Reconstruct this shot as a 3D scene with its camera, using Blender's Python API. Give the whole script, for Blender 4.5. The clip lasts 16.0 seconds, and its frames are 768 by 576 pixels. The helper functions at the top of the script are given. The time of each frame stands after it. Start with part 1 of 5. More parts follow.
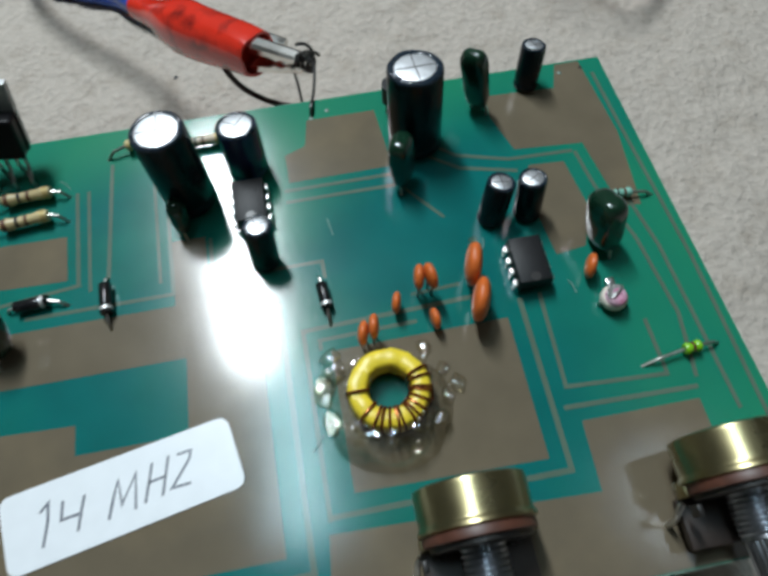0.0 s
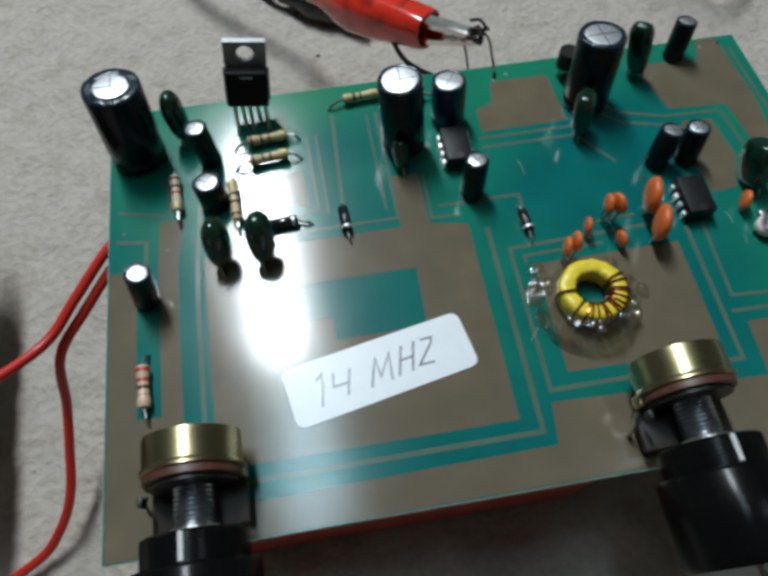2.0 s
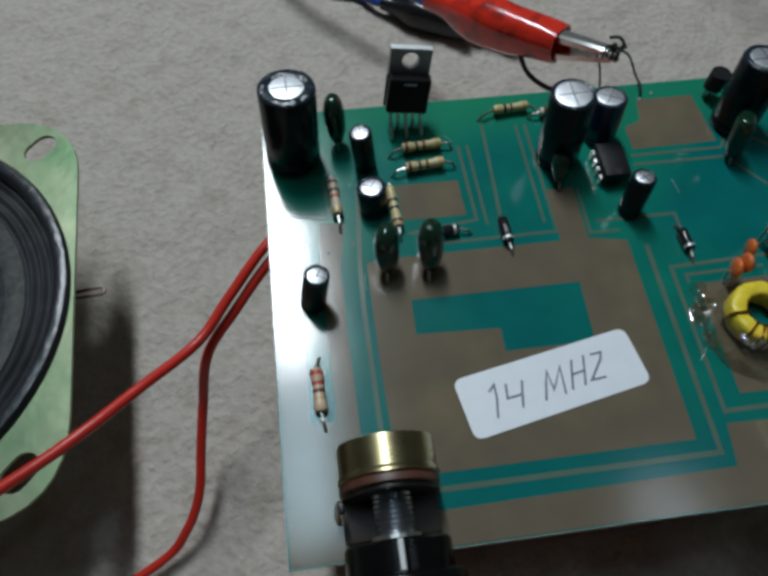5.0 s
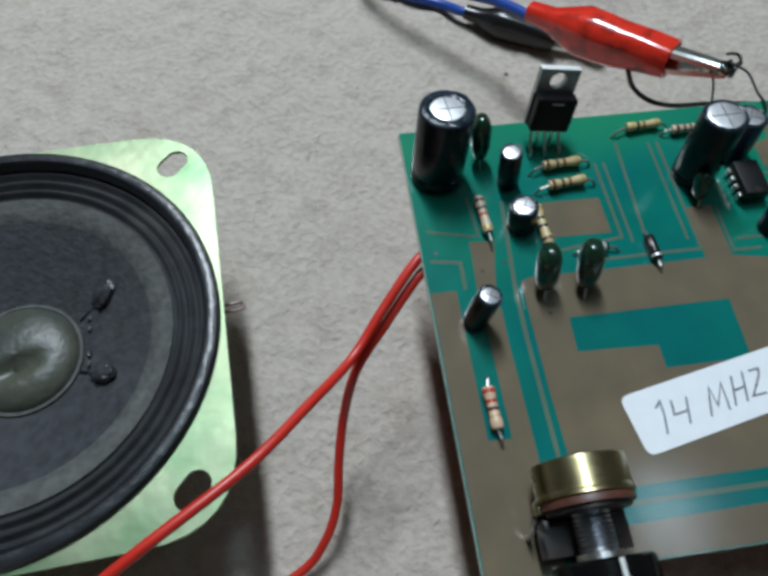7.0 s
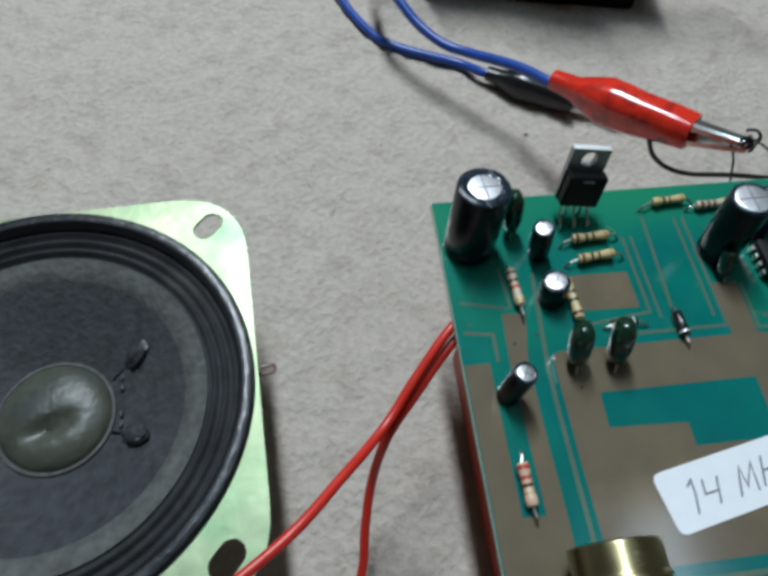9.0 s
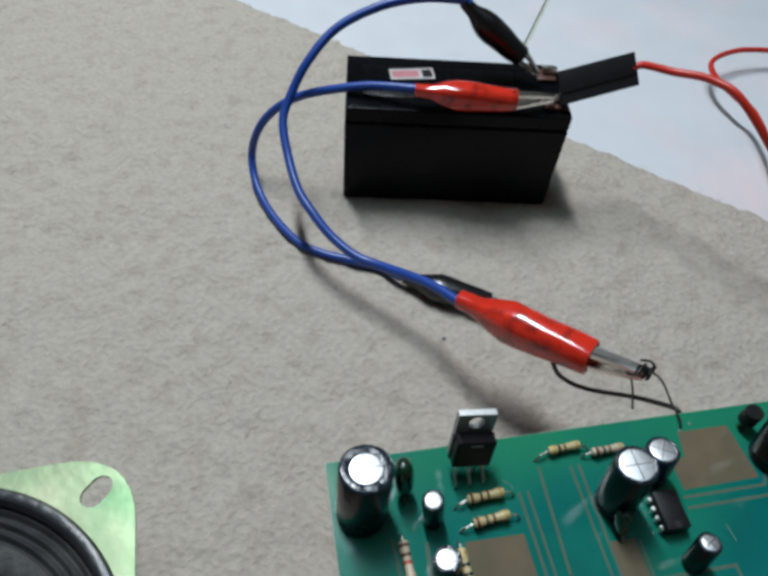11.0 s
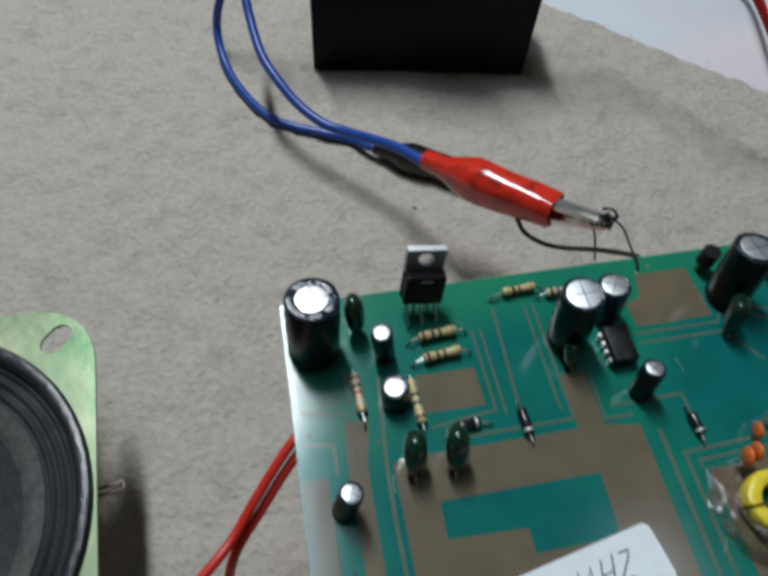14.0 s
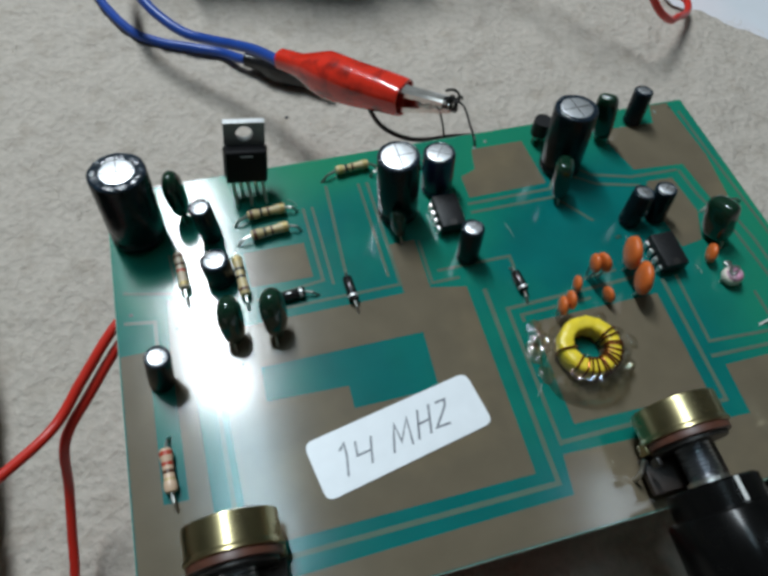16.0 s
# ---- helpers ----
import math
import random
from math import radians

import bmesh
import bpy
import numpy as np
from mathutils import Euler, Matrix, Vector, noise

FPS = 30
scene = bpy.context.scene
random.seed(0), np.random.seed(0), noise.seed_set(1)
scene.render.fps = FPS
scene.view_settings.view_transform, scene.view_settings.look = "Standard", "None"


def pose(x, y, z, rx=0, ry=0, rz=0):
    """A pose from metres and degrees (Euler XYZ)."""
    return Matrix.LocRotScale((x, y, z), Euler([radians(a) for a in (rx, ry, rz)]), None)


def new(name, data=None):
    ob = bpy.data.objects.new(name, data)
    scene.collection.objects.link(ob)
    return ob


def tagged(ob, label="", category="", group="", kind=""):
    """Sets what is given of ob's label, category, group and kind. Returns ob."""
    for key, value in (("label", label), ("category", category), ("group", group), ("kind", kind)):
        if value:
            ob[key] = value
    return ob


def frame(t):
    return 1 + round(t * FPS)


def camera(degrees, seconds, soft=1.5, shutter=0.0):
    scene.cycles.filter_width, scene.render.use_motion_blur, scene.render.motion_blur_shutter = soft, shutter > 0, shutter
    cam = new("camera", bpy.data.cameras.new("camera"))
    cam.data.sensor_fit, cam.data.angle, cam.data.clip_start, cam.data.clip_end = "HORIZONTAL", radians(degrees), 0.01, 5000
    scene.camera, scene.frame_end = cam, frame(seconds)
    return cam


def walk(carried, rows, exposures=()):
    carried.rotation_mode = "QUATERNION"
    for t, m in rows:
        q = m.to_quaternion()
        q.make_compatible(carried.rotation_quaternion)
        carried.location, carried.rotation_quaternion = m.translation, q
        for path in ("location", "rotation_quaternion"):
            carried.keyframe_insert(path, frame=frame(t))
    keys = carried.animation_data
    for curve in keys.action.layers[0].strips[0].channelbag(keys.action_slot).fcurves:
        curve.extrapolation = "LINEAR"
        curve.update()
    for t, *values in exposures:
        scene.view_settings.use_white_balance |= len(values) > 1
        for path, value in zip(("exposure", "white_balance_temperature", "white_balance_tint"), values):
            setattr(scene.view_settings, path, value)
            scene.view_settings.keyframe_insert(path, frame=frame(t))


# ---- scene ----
cam = camera(61.78, 16.0, soft=3.5, shutter=0.4)
PATH = [
    (0.0, 0.09146, -0.09408, 0.15671, 25.279, 0.633, -10.761),
    (0.5, 0.08373, -0.10423, 0.16364, 24.971, 0.672, -10.238),
    (1.0, 0.07714, -0.11173, 0.16567, 25.030, 0.327, -10.216),
    (1.5, 0.06271, -0.11319, 0.17056, 25.756, 0.225, -9.943),
    (2.0, 0.04754, -0.11265, 0.17135, 25.860, 0.406, -9.555),
    (2.5, 0.03541, -0.11023, 0.17173, 25.797, -0.313, -8.555),
    (3.0, 0.02997, -0.10786, 0.17213, 25.989, -0.616, -8.180),
    (3.5, 0.02647, -0.10708, 0.17223, 25.958, -0.963, -8.192),
    (3.7, 0.02520, -0.10726, 0.17222, 26.051, -1.039, -8.061),
    (5.8, 0.00352, -0.10604, 0.17041, 26.578, -1.332, -7.345),
    (6.0, 0.00098, -0.10406, 0.17060, 26.515, -1.454, -7.315),
    (6.5, -0.01037, -0.10199, 0.17250, 26.344, -1.531, -8.515),
    (7.0, -0.02168, -0.09898, 0.17423, 26.088, -1.924, -8.044),
    (7.5, -0.03077, -0.09774, 0.17646, 26.440, -1.548, -6.768),
    (8.0, -0.03226, -0.09715, 0.17652, 26.821, -1.191, -6.244),
    (8.5, -0.03234, -0.09622, 0.17758, 27.293, -1.280, -6.138),
    (9.0, -0.02937, -0.09085, 0.18071, 28.489, -2.795, -7.084),
    (9.5, -0.02353, -0.08378, 0.18483, 31.412, -3.695, -8.885),
    (10.0, -0.01706, -0.07698, 0.18869, 34.615, -3.786, -9.732),
    (10.2, -0.01446, -0.07348, 0.19192, 35.700, -3.659, -9.879),
    (12.3, 0.00024, -0.05840, 0.20388, 39.440, -3.858, -10.078),
    (12.5, 0.00052, -0.06012, 0.20245, 38.632, -3.836, -10.025),
    (13.0, 0.00063, -0.06471, 0.19904, 36.290, -3.651, -10.056),
    (13.5, 0.00107, -0.06932, 0.19549, 34.744, -3.125, -10.075),
    (14.0, 0.00450, -0.07989, 0.18904, 31.425, -2.678, -10.602),
    (14.5, 0.00991, -0.09337, 0.18390, 28.606, -2.490, -11.991),
    (15.0, 0.02041, -0.10060, 0.18093, 28.077, -3.092, -13.305),
    (15.5, 0.02733, -0.10230, 0.18037, 28.627, -3.447, -14.233),
    (16.0, 0.03270, -0.10511, 0.17964, 28.753, -3.452, -15.007),
]
EXPOSURES = [(0.0, -0.04, 6600, 10.0), (1.0, 0.00, 6575, 10.0), (2.0, -0.27, 6550, 10.0), (2.5, -0.44, 6533, 10.0), (3.5, -0.73, 6500, 10.0), (5.8, -0.64, 6390, 11.1), (6.0, -0.60, 6380, 11.2), (6.5, -0.22, 6380, 11.2), (7.0, -0.12, 6380, 11.2), (9.0, -0.12, 6380, 11.2), (10.0, -0.18, 6438, 11.2), (12.5, -0.34, 6738, 12.9), (14.0, -0.44, 6627, 11.6), (14.7, -0.34, 6552, 10.5), (16.0, -0.22, 6550, 10.0)]
walk(cam, [(t, pose(x, y, z, rx, ry, rz)) for t, x, y, z, rx, ry, rz in PATH], EXPOSURES)

# ---- light ----
ZB = 0.0523  # height of the circuit board's top over the carpet
world = bpy.data.worlds.new("room_air")
world.use_nodes = True
world.node_tree.nodes["Background"].inputs[0].default_value = (0.75, 0.82, 0.9, 1)
world.node_tree.nodes["Background"].inputs[1].default_value = 0.012
scene.world = world


def area(name, where, sx, sy, watts, colour):
    lamp = bpy.data.lights.new(name, "AREA")
    lamp.shape, lamp.size, lamp.size_y = "RECTANGLE", sx, sy
    lamp.energy, lamp.color = watts, colour
    ob = new(name, lamp)
    ob.matrix_world = where
    return ob


# tube of a work lamp over the board, lengthwise away from the viewer, and the two light strips of the ceiling
area("work_lamp", pose(-0.078, 0.49, ZB + 0.90, -24, 0, 0), 0.064, 0.40, 12.4, (0.835, 0.935, 1.0))
area("ceiling_strip", pose(-0.16, 0.42, ZB + 2.2), 0.18, 0.62, 8.0, (0.60, 0.86, 1.0))
area("ceiling_strip", pose(1.07, 0.02, ZB + 2.2), 0.14, 0.28, 1.7, (0.72, 0.88, 1.0))

# ---- materials ----


def material(name, colour, rough=0.5, metal=0.0, vary=0.15, scale=200.0, bump=0.0, bump_scale=800.0, second=None,
             patch=0.0, patch_scale=25.0, coat=0.0, glass=0.0, ior=1.5, rough_vary=0.0, specular=0.5, piece=0.0, coat_rough=0.05):
    """A surface with grain (vary, scale), broad stains in a second colour (patch, patch_scale) and relief."""
    m = bpy.data.materials.new(name)
    m.use_nodes = True
    nt = m.node_tree
    bsdf = nt.nodes["Principled BSDF"]
    put = bsdf.inputs
    put["Roughness"].default_value, put["Metallic"].default_value = rough, metal
    put["IOR"].default_value, put["Coat Weight"].default_value = ior, coat
    put["Coat Roughness"].default_value = coat_rough
    put["Transmission Weight"].default_value = glass
    put["Specular IOR Level"].default_value = specular
    place = nt.nodes.new("ShaderNodeTexCoord").outputs["Object"]

    def noise_at(size, detail=4.0):
        n = nt.nodes.new("ShaderNodeTexNoise")
        n.inputs["Scale"].default_value, n.inputs["Detail"].default_value = size, detail
        nt.links.new(place, n.inputs["Vector"])
        return n.outputs["Fac"]

    def mix(kind, fac, a, b):
        n = nt.nodes.new("ShaderNodeMix")
        n.data_type, n.blend_type = "RGBA", kind
        for slot, value in ((0, fac), (6, a), (7, b)):
            if isinstance(value, (int, float)):
                n.inputs[slot].default_value = value
            elif isinstance(value, tuple):
                n.inputs[slot].default_value = (*value, 1)
            else:
                nt.links.new(value, n.inputs[slot])
        return n.outputs[2]

    def ramp(fac, lo, hi):
        n = nt.nodes.new("ShaderNodeMapRange")
        n.inputs["From Min"].default_value, n.inputs["From Max"].default_value = lo, hi
        nt.links.new(fac, n.inputs["Value"])
        return n.outputs["Result"]

    base = colour
    if second:
        base = mix("MIX", ramp(noise_at(patch_scale), 0.62 - patch, 0.72), colour, second)
    if vary:
        lo, hi = tuple([max(0.0, 1 - vary)] * 3), tuple([1 + vary] * 3)
        shade = mix("MIX", ramp(noise_at(scale, 6.0), 0.25, 0.75), lo, hi)
        base = mix("MULTIPLY", 1.0, base, shade)
    if piece:
        info = nt.nodes.new("ShaderNodeObjectInfo").outputs["Random"]
        base = mix("MULTIPLY", 1.0, base, mix("MIX", info, tuple([1 - piece] * 3), tuple([1 + piece] * 3)))
    if isinstance(base, tuple):
        put["Base Color"].default_value = (*base, 1)
    else:
        nt.links.new(base, put["Base Color"])
    if rough_vary:
        n = nt.nodes.new("ShaderNodeMapRange")
        n.inputs["To Min"].default_value = max(0.02, rough - rough_vary)
        n.inputs["To Max"].default_value = rough + rough_vary
        nt.links.new(noise_at(scale * 0.4, 5.0), n.inputs["Value"])
        nt.links.new(n.outputs["Result"], put["Roughness"])
    if bump:
        b = nt.nodes.new("ShaderNodeBump")
        b.inputs["Strength"].default_value, b.inputs["Distance"].default_value = 1.0, bump
        nt.links.new(noise_at(bump_scale, 5.0), b.inputs["Height"])
        nt.links.new(b.outputs["Normal"], put["Normal"])
    return m


def clear_glue():
    """Set hot glue: clear, with a glossy lumpy skin and a faint milky tint."""
    m = bpy.data.materials.new("clear_hot_glue")
    m.use_nodes = True
    nt = m.node_tree
    nt.nodes.remove(nt.nodes["Principled BSDF"])
    node = nt.nodes.new
    clear, gloss, milk, rim = node("ShaderNodeBsdfTransparent"), node("ShaderNodeBsdfGlossy"), node("ShaderNodeBsdfDiffuse"), node("ShaderNodeFresnel")
    clear.inputs["Color"].default_value = (0.972, 0.958, 0.90, 1)
    milk.inputs["Color"].default_value = (0.80, 0.77, 0.62, 1)
    gloss.inputs["Roughness"].default_value = 0.06
    rim.inputs["IOR"].default_value = 1.4
    grain, bump, coords = node("ShaderNodeTexNoise"), node("ShaderNodeBump"), node("ShaderNodeTexCoord")
    grain.inputs["Scale"].default_value, grain.inputs["Detail"].default_value = 260.0, 2.0
    bump.inputs["Distance"].default_value = 0.0005
    nt.links.new(coords.outputs["Object"], grain.inputs["Vector"])
    nt.links.new(grain.outputs["Fac"], bump.inputs["Height"])
    for n in (gloss, rim):
        nt.links.new(bump.outputs["Normal"], n.inputs["Normal"])
    haze, skin = node("ShaderNodeMixShader"), node("ShaderNodeMixShader")
    haze.inputs[0].default_value = 0.012
    nt.links.new(clear.outputs[0], haze.inputs[1])
    nt.links.new(milk.outputs[0], haze.inputs[2])
    half = node("ShaderNodeMath")
    half.operation = "MULTIPLY_ADD"
    half.inputs[1].default_value = 0.35
    half.inputs[2].default_value = 0.13
    nt.links.new(rim.outputs[0], half.inputs[0])
    nt.links.new(half.outputs[0], skin.inputs[0])
    nt.links.new(haze.outputs[0], skin.inputs[1])
    nt.links.new(gloss.outputs[0], skin.inputs[2])
    nt.links.new(skin.outputs[0], nt.nodes["Material Output"].inputs["Surface"])
    return m


CARPET = material("beige_felt", (0.458, 0.407, 0.356), 0.95, vary=0.12, scale=420, bump=0.0013, bump_scale=420,
                  second=(0.395, 0.345, 0.294), patch=0.12, patch_scale=110, specular=0.1)
TILE = material("glazed_tile", (0.66, 0.68, 0.72), 0.16, vary=0.05, scale=30, second=(0.78, 0.66, 0.68), patch=0.10,
                patch_scale=9, bump=0.0001, bump_scale=40)
GROUT = material("grout", (0.45, 0.47, 0.40), 0.9, vary=0.2, scale=300, bump=0.0003)
PLASTER = material("wall_plaster", (0.46, 0.42, 0.37), 0.9, vary=0.06, scale=6, bump=0.0006, bump_scale=120)
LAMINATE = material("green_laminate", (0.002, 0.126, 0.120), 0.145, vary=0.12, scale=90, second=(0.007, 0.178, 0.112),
                    patch=0.14, patch_scale=17, bump=0.000012, bump_scale=1500, rough_vary=0.04)
# light coming through the board, coloured in as lighter yellow-green back and right edges
def see_through_edges(m, thin):
    nt = m.node_tree
    node, link = nt.nodes.new, nt.links.new
    shade = nt.nodes["Principled BSDF"].inputs["Base Color"]
    before = shade.links[0].from_socket
    split = node("ShaderNodeSeparateXYZ")
    grain = node("ShaderNodeTexNoise")
    grain.inputs["Scale"].default_value = 30.0
    spot = node("ShaderNodeTexCoord").outputs["Object"]
    link(spot, split.inputs[0])
    link(spot, grain.inputs["Vector"])
    facs = []
    for axis, lo, hi in (("Y", -0.022, 0.002), ("X", 0.116, 0.160)):
        n = node("ShaderNodeMapRange")
        n.interpolation_type = "SMOOTHSTEP"
        n.inputs["From Min"].default_value, n.inputs["From Max"].default_value = lo, hi
        link(split.outputs[axis], n.inputs["Value"])
        facs.append(n.outputs["Result"])
    most, times = node("ShaderNodeMath"), node("ShaderNodeMath")
    most.operation, times.operation = "MAXIMUM", "MULTIPLY"
    link(facs[0], most.inputs[0])
    link(facs[1], most.inputs[1])
    lift = node("ShaderNodeMapRange")
    lift.inputs["From Min"].default_value, lift.inputs["From Max"].default_value, lift.inputs["To Min"].default_value = 0.3, 0.65, 0.45
    link(grain.outputs["Fac"], lift.inputs["Value"])
    link(most.outputs[0], times.inputs[0])
    link(lift.outputs["Result"], times.inputs[1])
    mixer = node("ShaderNodeMix")
    mixer.data_type = "RGBA"
    link(times.outputs[0], mixer.inputs[0])
    link(before, mixer.inputs[6])
    # thin: tone of the light seen through the board, mixed into the base colour
    mixer.inputs[7].default_value = (*thin, 1)
    link(mixer.outputs[2], shade)


see_through_edges(LAMINATE, (0.015, 0.215, 0.112))
COPPER = material("copper_pour_under_resin", (0.140, 0.114, 0.078), 0.145, vary=0.09, scale=140, second=(0.166, 0.130, 0.082),
                  patch=0.08, patch_scale=35, bump=0.000012, bump_scale=1500, rough_vary=0.04)
TRACK = material("thin_copper_under_resin", (0.096, 0.140, 0.104), 0.16, vary=0.10, scale=140, rough_vary=0.05)
EDGE = material("cut_fibreglass_edge", (0.42, 0.50, 0.40), 0.6, vary=0.25, scale=900, bump=0.0001)
SLEEVE = material("black_sleeve", (0.005, 0.009, 0.013), 0.24, specular=0.22, vary=0.4, scale=300, rough_vary=0.12, bump=0.00010, bump_scale=330)
LIP = material("shrunk_sleeve_lip", (0.010, 0.020, 0.032), 0.20, specular=0.6, vary=0.4, scale=600, bump=0.0005, bump_scale=420)
BLUE_SLEEVE = material("navy_sleeve", (0.018, 0.022, 0.075), 0.24, vary=0.2, scale=300, rough_vary=0.08)
STRIPE = material("grey_print_and_highlight", (0.30, 0.34, 0.36), 0.4, vary=0.2, scale=600)
CAN = material("bare_aluminium", (0.88, 0.90, 0.93), 0.42, 1.0, vary=0.10, scale=900, rough_vary=0.08, bump=0.00006, bump_scale=600)
CAN_GROOVE = material("scored_aluminium", (0.24, 0.235, 0.245), 0.5, 1.0, vary=0.1, scale=900)
LEAD = material("tinned_wire", (0.42, 0.41, 0.38), 0.38, 1.0, vary=0.2, scale=900)
SOLDER = material("solder", (0.62, 0.62, 0.60), 0.3, 1.0, vary=0.2, scale=1500, bump=0.0001, bump_scale=1800)
CHIP = material("black_epoxy", (0.008, 0.008, 0.009), 0.48, specular=0.3, vary=0.25, scale=1400, bump=0.00004, bump_scale=3000)
DARK_EPOXY = material("dark_epoxy", (0.004, 0.004, 0.005), 0.42, specular=0.2, vary=0.3, scale=1400)
DULL_SOLDER = material("dull_solder", (0.16, 0.22, 0.19), 0.5, 0.5, vary=0.3, scale=1500)
DARK_STEEL = material("dark_grey_steel", (0.045, 0.042, 0.040), 0.42, 0.8, vary=0.4, scale=400)
# the tab's nickel again, lighter to paint in lamp light on its top edge
LIT_EDGE = material("nickel_lit_from_above", (0.86, 0.87, 0.87), 0.45, 0.25, vary=0.1, scale=700)
TAB = material("nickel_tab", (0.30, 0.32, 0.32), 0.40, 0.50, vary=0.12, scale=700, rough_vary=0.1)
FILM = material("dark_green_dip", (0.006, 0.028, 0.015), 0.15, vary=0.35, scale=250, coat=0.4, bump=0.00005, bump_scale=500)
DISC = material("orange_ceramic_dip", (0.62, 0.135, 0.025), 0.42, vary=0.14, scale=500, bump=0.00008, bump_scale=700)
TAN = material("tan_resistor_body", (0.54, 0.44, 0.32), 0.38, vary=0.10, scale=700)
OCHRE = material("ochre_resistor_body", (0.54, 0.43, 0.22), 0.38, vary=0.10, scale=700)
PALE = material("pale_pink_resistor_body", (0.62, 0.43, 0.30), 0.38, vary=0.10, scale=700)
TEAL_BODY = material("pale_green_resistor_body", (0.20, 0.45, 0.36), 0.35, vary=0.1, scale=700)
B_BROWN = material("brown_band", (0.10, 0.035, 0.015), 0.4, vary=0.1, scale=900)
B_RED = material("red_band", (0.42, 0.05, 0.025), 0.4, vary=0.1, scale=900)
B_BLACK = material("black_band", (0.015, 0.013, 0.012), 0.4, vary=0.1, scale=900)
B_GOLD = material("gold_band", (0.48, 0.36, 0.14), 0.45, 0.3, vary=0.1, scale=900)
B_YELLOW = material("yellow_band", (0.52, 0.40, 0.12), 0.4, vary=0.1, scale=900)
B_SILVER = material("silver_band", (0.62, 0.62, 0.61), 0.4, 0.5, vary=0.1, scale=900)
GLASS_BLACK = material("black_diode_body", (0.012, 0.012, 0.013), 0.16, vary=0.2, scale=600)
CORE = material("yellow_core_paint", (0.80, 0.61, 0.04), 0.36, vary=0.10, scale=500, bump=0.00006, bump_scale=800)
ENAMEL = material("enamelled_copper", (0.30, 0.095, 0.028), 0.22, 0.8, vary=0.2, scale=900)
GLUE = clear_glue()
PAPER = material("white_label_paper", (0.78, 0.81, 0.84), 0.45, vary=0.03, scale=300, coat=0.5, coat_rough=0.22)
PENCIL = material("pencil_graphite", (0.17, 0.18, 0.21), 0.3, coat=0.6, coat_rough=0.22, vary=0.3, scale=2500)
BRASS = material("brassy_zinc_can", (0.345, 0.30, 0.165), 0.29, 1.0, vary=0.12, scale=300, rough_vary=0.08, second=(0.30, 0.27, 0.14),
                 patch=0.1, patch_scale=150)
LUG_BOARD = material("dark_terminal_board", (0.030, 0.020, 0.016), 0.5, vary=0.25, scale=500)
PHENOLIC = material("brown_phenolic", (0.085, 0.030, 0.018), 0.45, vary=0.25, scale=600)
ZINC = material("zinc_bushing", (0.40, 0.42, 0.45), 0.30, 1.0, vary=0.12, scale=700)
KNOB = material("black_knob_plastic", (0.004, 0.004, 0.004), 0.22, specular=0.15, vary=0.2, scale=250, rough_vary=0.06)
WHITE_MARK = material("silver_pointer", (0.62, 0.62, 0.60), 0.4, vary=0.05)
CERAMIC = material("white_ceramic", (0.72, 0.67, 0.58), 0.35, vary=0.08, scale=700)
PINK = material("pink_trimmer_rotor", (0.55, 0.22, 0.34), 0.35, vary=0.25, scale=1200, second=(0.8, 0.62, 0.7), patch=0.2, patch_scale=500)
LIME = material("lime_glass_bead", (0.20, 0.50, 0.015), 0.25, vary=0.2, scale=900)
RED_VINYL = material("red_vinyl_boot", (0.66, 0.030, 0.014), 0.20, vary=0.10, scale=180, coat=0.5, second=(0.13, 0.010, 0.009), patch=0.11,
                     patch_scale=150, bump=0.0002, bump_scale=160, rough_vary=0.08)
BLACK_VINYL = material("black_vinyl_boot", (0.010, 0.010, 0.011), 0.25, vary=0.2, scale=180, bump=0.0002, bump_scale=160)
BLUE_WIRE = material("blue_wire_skin", (0.010, 0.058, 0.31), 0.36, vary=0.15, scale=120)
RED_WIRE = material("red_wire_skin", (0.56, 0.026, 0.015), 0.36, vary=0.12, scale=140)
BLACK_WIRE = material("black_wire_skin", (0.012, 0.012, 0.012), 0.4, vary=0.2, scale=200)
JAW = material("nickel_plated_steel", (0.78, 0.77, 0.74), 0.24, 1.0, vary=0.2, scale=350, rough_vary=0.1)
BATTERY = material("black_abs_case", (0.0025, 0.003, 0.0045), 0.28, specular=0.12, vary=0.3, scale=90, bump=0.00005, bump_scale=900, rough_vary=0.1)
STICKER = material("red_white_sticker", (0.70, 0.66, 0.66), 0.45, vary=0.06, scale=400)
STICKER_RED = material("sticker_red_ink", (0.68, 0.27, 0.30), 0.45, vary=0.15, scale=500)
HOUSING = material("charcoal_plug_housing", (0.016, 0.017, 0.020), 0.40, vary=0.2, scale=200, bump=0.00006, bump_scale=700)
RED_CASE = material("red_painted_box", (0.42, 0.045, 0.022), 0.45, vary=0.15, scale=60, second=(0.33, 0.035, 0.02), patch=0.1,
                    patch_scale=30, bump=0.0002, bump_scale=200)
PLATE = material("zinc_chromate_steel", (0.33, 0.36, 0.235), 0.44, 0.85, vary=0.16, scale=70, second=(0.09, 0.21, 0.10), patch=0.27,
                 patch_scale=42, rough_vary=0.14, bump=0.0001, bump_scale=250)
PAPER_CONE = material("dark_paper_cone", (0.031, 0.033, 0.038), 0.78, vary=0.42, scale=350, second=(0.044, 0.045, 0.048), patch=0.16,
                      patch_scale=45, bump=0.0004, bump_scale=700)
